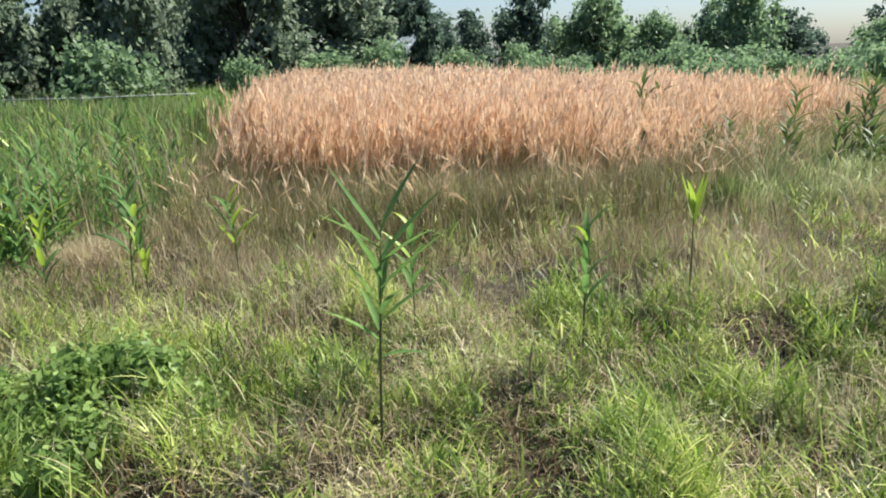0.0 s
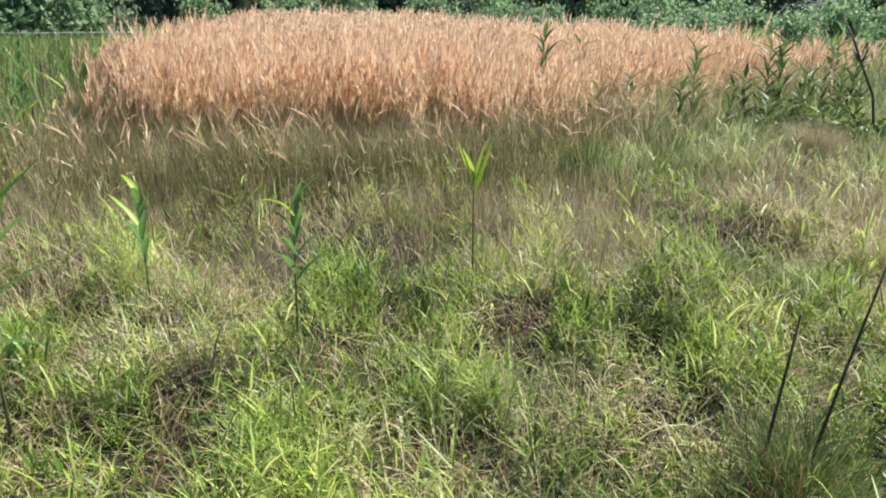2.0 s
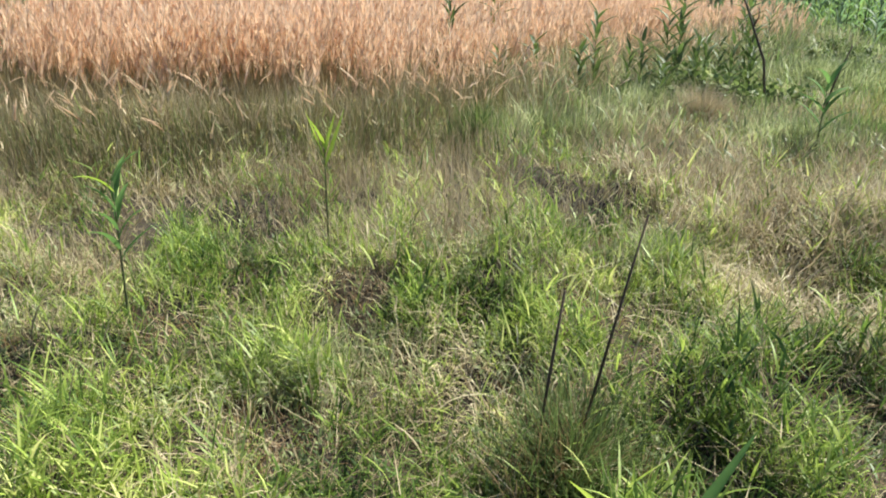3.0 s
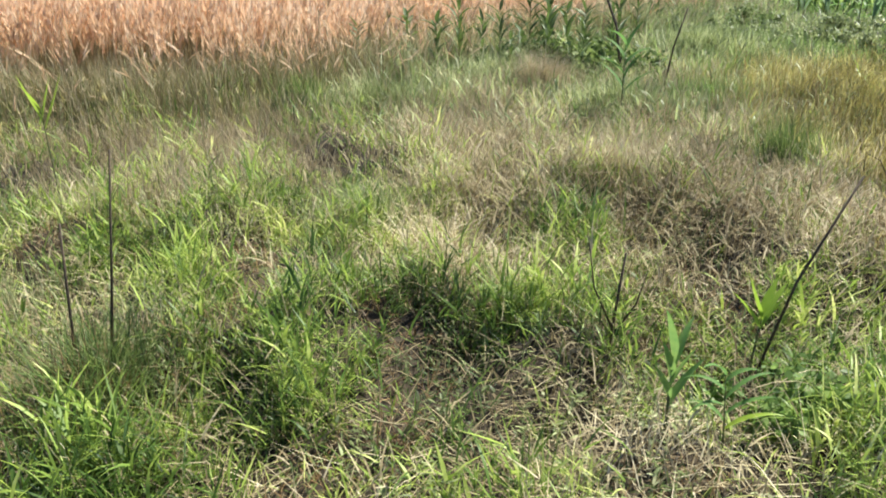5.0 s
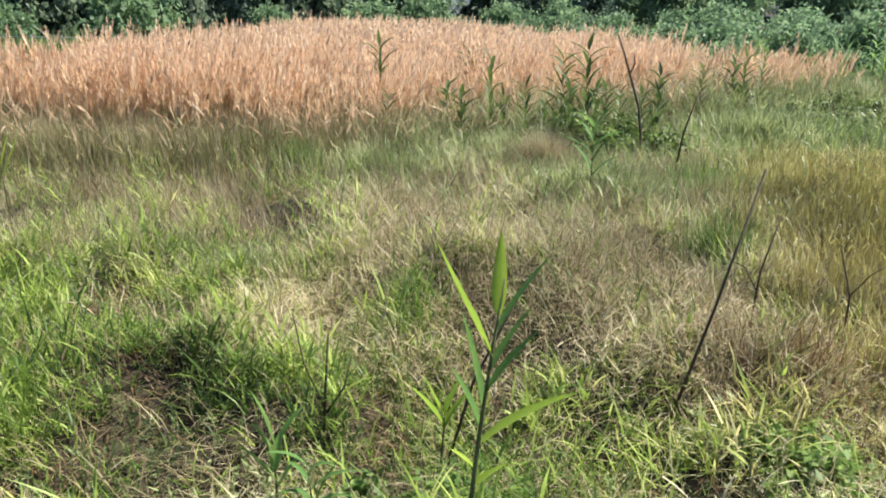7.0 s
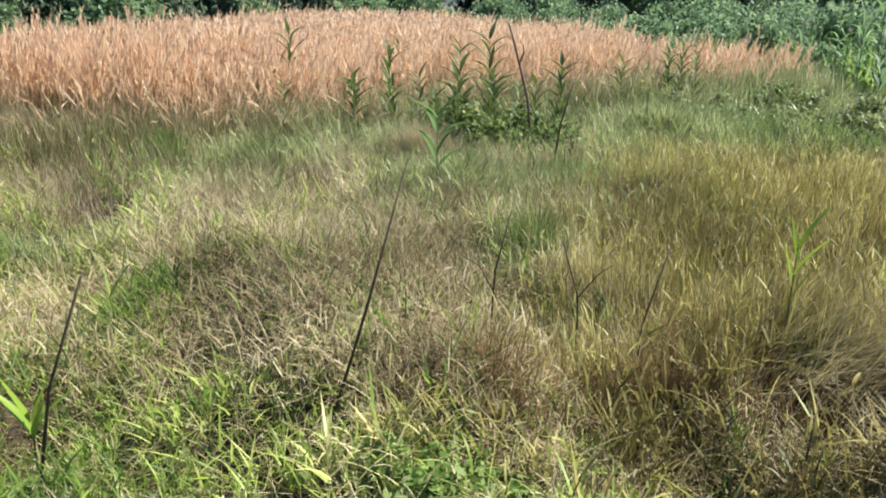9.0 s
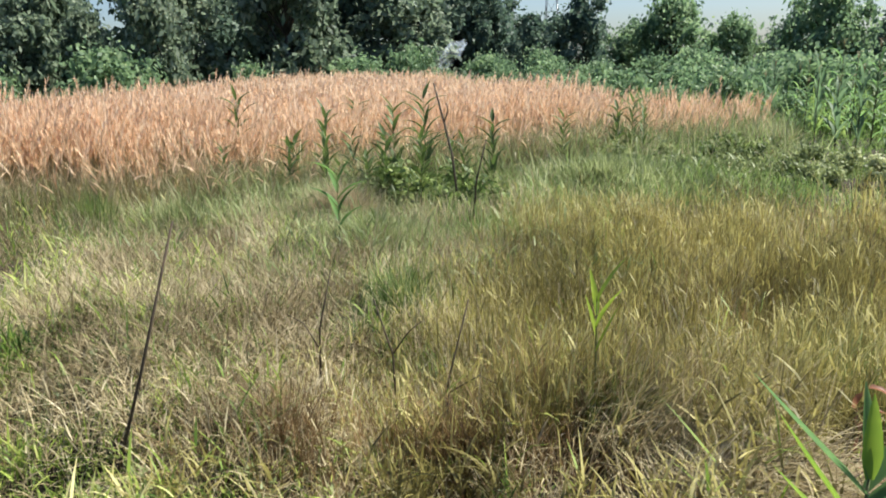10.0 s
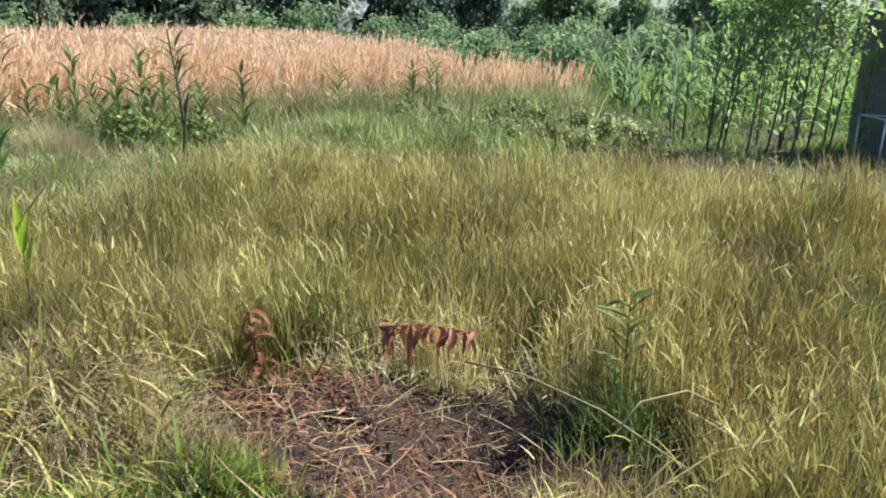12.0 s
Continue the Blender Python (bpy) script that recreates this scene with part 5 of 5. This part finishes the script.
# ---- the bare patch with fallen leaves ----
bm = bmesh.new()
ring = [bm.verts.new((0, 0, 0.012))]
rows = [[bm.verts.new((0.9 * f * math.cos(a) * (1 + 0.1 * math.sin(3 * a)), 0.46 * f * math.sin(a) * (1 + 0.12 * math.cos(4 * a)), 0)) for a in (math.tau * k / 40 for k in range(40))] for f in np.linspace(0.1, 1, 10)]
for k in range(40):
    bm.faces.new((ring[0], rows[0][k], rows[0][(k + 1) % 40]))
    for a, b in zip(rows, rows[1:]):
        bm.faces.new((a[k], b[k], b[(k + 1) % 40], a[(k + 1) % 40]))
for v in bm.verts:
    v.co.x += 8.45
    v.co.y += 3.1
    v.co.z = gz(v.co.x, v.co.y) + 0.012 + 0.02 * noise.noise(v.co * 6)
me = bpy.data.meshes.new("bare_soil")
bm.to_mesh(me)
bm.free()
me.materials.append(M_BURNT)
tagged(new("bare_soil", me), "dark bare soil patch covered with rotting leaves", "soil", "", "structure")


def litter(name, count, cx, cy, rx, ry, size, mat, label, seed, flat=1.25, slim=0.16):
    r = np.random.default_rng(seed)
    a, d = r.uniform(0, math.tau, count), np.sqrt(r.uniform(0, 1, count))
    x, y = cx + rx * d * np.cos(a), cy + ry * d * np.sin(a)
    me = blades_mesh(name, x, y, ground_z(x, y) + r.uniform(0.015, 0.07, count), size * r.uniform(0.5, 1.5, count), size * slim * r.uniform(0.4, 1.4, count), r.uniform(0, math.tau, count),
                     r.normal(flat, 0.25, count), r.normal(0.2, 0.4, count), 3, mat)
    return tagged(new(name, me), label, "leaf litter", "", "stuff")


litter("leaf_litter", 1500, 8.22, 3.05, 0.66, 0.42, 0.035, M_LITTER, "brown dead leaf litter on bare soil", 1)
litter("leaf_litter", 300, 8.15, 3.05, 0.5, 0.36, 0.065, M_REDLEAF, "reddish-brown fallen leaves on bare soil", 2)
litter("leaf_litter", 150, 7.86, 3.3, 0.34, 0.18, 0.07, M_REDLEAF, "reddish-brown fallen leaves on dry grass", 3)
litter("straw_heap", 1700, 7.3, 2.78, 0.34, 0.26, 0.2, M_STRAW, "heap of pale cut straw beside bare soil", 4, 1.0, 0.04)
litter("dead_stems", 520, 8.2, 3.05, 0.66, 0.42, 0.13, M_DARKSTEM, "thin brown dead stems tangled over bare soil", 9, 1.35, 0.03)
litter("fallen_straw", 90, 8.3, 3.0, 0.75, 0.38, 0.26, M_STRAW, "pale straw stalks lying on bare soil", 8, 1.4, 0.022)


x, y = rng.normal(7.25, 0.17, 1500), rng.normal(2.86, 0.11, 1500)
stuff("straw_heap", blades_mesh("straw_heap", x, y, ground_z(x, y) + rng.uniform(0.0, 0.14, 1500), rng.uniform(0.16, 0.4, 1500), rng.uniform(0.003, 0.008, 1500), rng.normal(-0.6, 0.6, 1500),
                                rng.uniform(0.3, 1.0, 1500), rng.uniform(0.6, 1.5, 1500), 5, M_STRAW), "long pale straw bending over towards bare soil")


x, y = rng.normal(7.32, 0.24, 240), rng.normal(2.86, 0.16, 240)
stuff("stubble", blades_mesh("stubble", x, y, ground_z(x, y), rng.uniform(0.14, 0.38, 240), rng.uniform(0.004, 0.008, 240), rng.uniform(0, math.tau, 240), rng.uniform(0.05, 0.7, 240), rng.uniform(0, 0.5, 240), 3, M_STRAW, None),
      "stiff pale stubble standing in the straw heap")
tuft("dry_grass", 7.78, 2.72, 0.36, 0.2, 900, 0.22, 0.007, M_STRAW, "dry grass at the edge of bare soil")
tuft("weed_tuft", 7.9, 2.66, 0.3, 0.16, 800, 0.2, 0.009, M_GREEN, "fresh grass at the edge of bare soil")
# two dark tufts whose colour makes the shade pockets behind patch and heap
tuft("weed_tuft", 7.72, 3.85, 0.5, 0.2, 1300, 0.4, 0.008, M_WEED, "dark grass standing in for shade behind the bare patch")
tuft("weed_tuft", 6.85, 3.5, 0.5, 0.25, 1100, 0.4, 0.008, M_WEED, "dark grass standing in for shade behind the straw heap")
# dark stems cover both withered weeds and the shade at this edge
tuft("brown_tuft", 8.98, 2.85, 0.4, 0.22, 500, 0.26, 0.006, M_DARKSTEM, "dark brown stems for weeds and shade beside bare soil")
tuft("weed_tuft", 9.05, 3.35, 0.3, 0.3, 500, 0.32, 0.008, M_WEED, "dark green grass beside bare soil")


for mat, count, lab in ((M_STRAW, 1300, "long pale straw of a dry tussock bending over"), (M_OLIVE, 350, "yellow-green blades of a bending tussock"), (M_HAZE, 500, "brown blades of a bending tussock")):
    x, y = rng.normal(6.95, 0.2, count), rng.normal(3.5, 0.16, count)
    stuff("dry_tussock", blades_mesh("dry_tussock", x, y, ground_z(x, y), rng.uniform(0.25, 0.62, count), rng.uniform(0.0025, 0.005, count), rng.normal(-0.45, 0.6, count), rng.uniform(0.05, 0.5, count),
                                     rng.uniform(0.5, 1.7, count), 6, mat), lab)


def twig_thing(label, pts, r0, r1, mat, category="twig"):
    px, py, pz = pts[0]
    t = thing("fallen_branch", Matrix.Translation((px, py, pz)), label, category)
    bm = bmesh.new()
    rel = [Vector((a - px, b - py, c - pz)) for a, b, c in pts]
    tube(bm, rel, list(np.linspace(r0, r1, len(rel))), 6)
    part("stem", bm, mat, t)
    return t, rel


frond, rel = twig_thing("bent dry branch with drooping red-brown leaves", [(7.93, 3.42, 0.1), (8.02, 3.36, 0.27), (8.18, 3.3, 0.36), (8.36, 3.28, 0.395), (8.56, 3.27, 0.38)], 0.0035, 0.002, M_STRAW, "branch")
r = random.Random(5)
for k in range(32):
    f = 0.52 + 0.48 * (k / 32) ** 1.1
    s = f * (len(rel) - 1)
    i = min(int(s), len(rel) - 2)
    at = rel[i].lerp(rel[i + 1], s - i)
    leaf = part("leaf", long_leaf(r.uniform(0.06, 0.17), r.uniform(0.014, 0.026), r.uniform(-85, 0), r.uniform(-10, 70), 0.5, 5, r.uniform(-0.015, 0.015)), M_REDLEAF, frond)
    leaf.matrix_local = Matrix.Translation(at) @ pose(0, 0, 0, 0, 0, r.uniform(0, 360))
curl_plant, rel = twig_thing("withered red-brown plant with curled leaves", [(7.72, 3.42, 0.05), (7.69, 3.42, 0.2), (7.68, 3.42, 0.33)], 0.006, 0.004, M_REDLEAF, "weed")
for k in range(14):
    leaf = part("leaf", long_leaf(r.uniform(0.06, 0.13), 0.03, r.uniform(-60, 40), r.uniform(60, 150), 0.4, 5), M_REDLEAF, curl_plant)
    leaf.matrix_local = Matrix.Translation(rel[0].lerp(rel[-1], (k + 1) / 14)) @ pose(0, 0, 0, 0, 0, k * 137)
twig_thing("pale arching dead stalk over the bare patch", [(8.5, 3.3, 0.26), (8.7, 3.22, 0.27), (8.95, 3.1, 0.23), (9.2, 3.0, 0.12), (9.3, 2.95, 0.04)], 0.004, 0.002, M_STRAW)
twig_thing("bare grey branch lying over straw", [(7.62, 3.32, 0.12), (7.75, 3.28, 0.08), (7.9, 3.2, 0.08), (8.05, 3.02, 0.06)], 0.007, 0.003, M_LITTER)
twig_thing("thin pale twig lying over straw", [(7.45, 2.98, 0.16), (7.62, 3.02, 0.12), (7.85, 3.14, 0.09)], 0.004, 0.002, M_STRAW)

twig_thing("pale arching dead stalk in ripening grass", [(8.93, 2.62, 0.1), (9.06, 2.72, 0.2), (9.24, 2.86, 0.26), (9.42, 2.95, 0.27)], 0.004, 0.0025, M_STRAW)
twig_thing("pale bent dead stalk in ripening grass", [(8.98, 3.0, 0.2), (9.06, 3.06, 0.29), (9.2, 3.12, 0.31), (9.3, 3.1, 0.28)], 0.004, 0.0025, M_STRAW)
twig_thing("pale bent dead stalk in ripening grass", [(9.2, 2.72, 0.12), (9.3, 2.84, 0.24), (9.42, 2.98, 0.32)], 0.004, 0.0025, M_STRAW)
twig_thing("pale straw stalk over the straw heap", [(7.0, 2.9, 0.2), (7.2, 2.95, 0.22), (7.42, 2.88, 0.12)], 0.004, 0.002, M_STRAW)

twig_thing("long thin straw stalk lying before the tussock", [(6.78, 3.05, 0.16), (6.98, 2.98, 0.17), (7.2, 2.9, 0.16), (7.42, 2.82, 0.13)], 0.003, 0.002, M_STRAW)
twig_thing("bent pale straw stalk before the tussock", [(6.84, 2.98, 0.05), (6.85, 3.0, 0.2), (6.83, 3.02, 0.32), (6.8, 3.03, 0.35)], 0.003, 0.002, M_STRAW)

# ---- slender saplings beside the maize ----
for k, (px, py, h) in enumerate([(10.45, 9.6, 1.75), (10.75, 9.5, 1.95), (11.0, 9.7, 2.1), (11.12, 9.2, 2.0), (11.35, 9.5, 2.2), (10.6, 10.0, 1.8), (11.6, 9.6, 2.3), (11.25, 10.1, 2.2)]):
    t = thing("sapling", Matrix.Translation((px, py, gz(px, py) - 0.02)), "slender sapling with a bare stem and leafy top", "sapling", "saplings beside the maize")
    bm = bmesh.new()
    r = random.Random(k)
    lean = Vector((0.14 + r.uniform(-0.08, 0.08), r.uniform(-0.1, 0.1), h))
    tube(bm, [Vector((0, 0, 0)), lean * 0.4 + Vector((0.02, 0, 0)), lean * 0.7, lean], [0.013, 0.010, 0.008, 0.003], 7)
    tips = []
    for j in range(12):
        a, f = j * 2.4, 0.42 + 0.05 * j
        tip = lean * f + Vector((math.cos(a) * 0.24, math.sin(a) * 0.24, 0.16))
        limb = bmesh.new()
        tube(limb, [lean * (f - 0.08), tip], [0.008, 0.003], 5)
        part("limb", limb, M_SAPLING, t)
        tips.append(tip)
    part("stem", bm, M_SAPLING, t)
    part("crown", leaf_cloud("crown", tips, list(np.linspace(0.18, 0.36, 12)), 520, 0.07, M_CORN, 90 + k), None, t)

# ---- dark shelter and the pipe frame before it ----
shed = thing("shelter", pose(12.84, 9.4, 0.0, 0, 0, 12), "dark board shelter with a low roof overgrown at the top", "shelter")
for k in range(9):
    bm = bmesh.new()
    box(bm, (0.118, 0.03, 1.5), Matrix.Translation((-0.48 + 0.12 * k, 0, 0.75)), 0.004)
    part("board", bm, M_SHED, shed)
for sx in (-0.56, 0.62):
    bm = bmesh.new()
    box(bm, (0.03, 1.1, 1.5), Matrix.Translation((sx, 0.56, 0.75)), 0.004)
    part("side_wall", bm, M_SHED, shed)
bm = bmesh.new()
box(bm, (1.36, 1.4, 0.05), Matrix.Translation((0.03, 0.5, 1.54)) @ pose(0, 0, 0, 5, 0, 0), 0.008)
part("roof", bm, M_SHED, shed)
weed_patch("creeper", 12.82, 9.7, 0.7, 0.5, 0.5, 2600, 0.1, M_REEDY, "yellow-green creeper lying on the shelter roof", 77).location.z = 1.42

rack = thing("pipe_frame", pose(11.8, 8.75, gz(11.8, 8.75) - 0.02, 0, 0, 10), "thin galvanised pipe frame standing in grass", "frame")
for a, b in (((0, 0, 0), (0, 0, 0.56)), ((0.62, 0, 0), (0.62, 0, 0.53)), ((0, 0, 0.56), (0.62, 0, 0.53)), ((0, 0.45, 0), (0, 0.45, 0.56)), ((0.62, 0.45, 0), (0.62, 0.45, 0.53)), ((0, 0.45, 0.56), (0.62, 0.45, 0.53)), ((0, 0, 0.56), (0, 0.45, 0.56)), ((0.62, 0, 0.53), (0.62, 0.45, 0.53))):
    bm = bmesh.new()
    tube(bm, [a, b], [0.011, 0.011], 8)
    part("pipe", bm, M_STEEL, rack)

# ---- white rail at the far corner of the field ----
rail = thing("rail_fence", Matrix.Translation((-12.5, 20.4, 0)), "low fence with one weathered white rail under the trees", "fence")
for k in range(7):
    bm = bmesh.new()
    box(bm, (0.07, 0.07, 0.8), Matrix.Translation((0.95 * k, -0.05 * k, 0.4)), 0.008)
    part("post", bm, M_WOOD, rail)
for z in (0.74,):
    bm = bmesh.new()
    tube(bm, [(-0.3, -0.045, z), (2.8, -0.2, z - 0.03), (6.0, -0.36, z)], [0.014] * 3, 8)
    part("rail", bm, M_WHITE, rail)

# ---- pole, pylon and smoke ----
pole = thing("utility_pole", Matrix.Translation((-6.6, 91, 0)), "grey wooden utility pole beyond the trees", "pole")
bm = bmesh.new()
tube(bm, [(0, 0, 0), (0, 0, 9.5)], [0.16, 0.11], 10)
part("shaft", bm, M_WOOD, pole)
bm = bmesh.new()
box(bm, (1.4, 0.1, 0.12), Matrix.Translation((0, 0, 9.1)), 0.01)
part("crossarm", bm, M_WOOD, pole)
pylon = thing("lattice_mast", Matrix.Translation((-2.3, 93, 0)), "pale steel lattice mast far behind the trees", "mast")
legs = [(-0.9, -0.9), (0.9, -0.9), (0.9, 0.9), (-0.9, 0.9)]
taper = lambda z: 1 - 0.72 * z / 18
for a, b in legs:
    bm = bmesh.new()
    tube(bm, [(a, b, 0), (a * taper(18), b * taper(18), 18)], [0.05, 0.04], 6)
    part("leg", bm, M_STEEL, pylon)
for k in range(9):
    z0, z1 = 2 * k, 2 * k + 2
    for j in range(4):
        (a, b), (c, d) = legs[j], legs[(j + 1) % 4]
        bm = bmesh.new()
        tube(bm, [(a * taper(z0), b * taper(z0), z0), (c * taper(z1), d * taper(z1), z1)], [0.025, 0.025], 4)
        part("brace", bm, M_STEEL, pylon)

M_SMOKE = bpy.data.materials.new("thin_smoke")
M_SMOKE.use_nodes = True
nt = M_SMOKE.node_tree
nt.nodes.clear()
sm_d, sm_t = nt.nodes.new("ShaderNodeBsdfTranslucent"), nt.nodes.new("ShaderNodeBsdfTransparent")
sm_d.inputs[0].default_value = (0.62, 0.7, 0.8, 1)
sm_n, sm_c = nt.nodes.new("ShaderNodeTexNoise"), nt.nodes.new("ShaderNodeTexCoord")
sm_n.inputs["Scale"].default_value, sm_n.inputs["Detail"].default_value = 1.1, 5
nt.links.new(sm_c.outputs["Object"], sm_n.inputs["Vector"])
sm_k = nt.nodes.new("ShaderNodeMapRange")
for k, v in ((1, 0.4), (2, 0.75), (3, 0.0), (4, 0.34)):
    sm_k.inputs[k].default_value = v
sm_m, sm_o = nt.nodes.new("ShaderNodeMixShader"), nt.nodes.new("ShaderNodeOutputMaterial")
nt.links.new(sm_n.outputs["Fac"], sm_k.inputs[0])
nt.links.new(sm_k.outputs[0], sm_m.inputs[0])
nt.links.new(sm_t.outputs[0], sm_m.inputs[1])
nt.links.new(sm_d.outputs[0], sm_m.inputs[2])
nt.links.new(sm_m.outputs[0], sm_o.inputs[0])
bm = bmesh.new()
got = bmesh.ops.create_icosphere(bm, subdivisions=5, radius=1.0)
for v in got["verts"]:
    f = (v.co.z + 1) / 2
    swell = (0.35 + 0.75 * f) * (1 + 0.55 * noise.noise(v.co * 2.2) + 0.3 * noise.noise(v.co * 5.0))
    v.co = Vector((-3.3 + 1.7 * f * f + 0.7 * v.co.x * swell, 40 + v.co.y * swell, 0.1 + 2.4 * f + 0.2 * noise.noise(v.co * 3)))
for fc in bm.faces:
    fc.smooth = True
me = bpy.data.meshes.new("smoke")
bm.to_mesh(me)
bm.free()
me.materials.append(M_SMOKE)
tagged(new("smoke_plume", me), "thin blue-grey smoke drifting up behind the field", "smoke", "", "stuff")
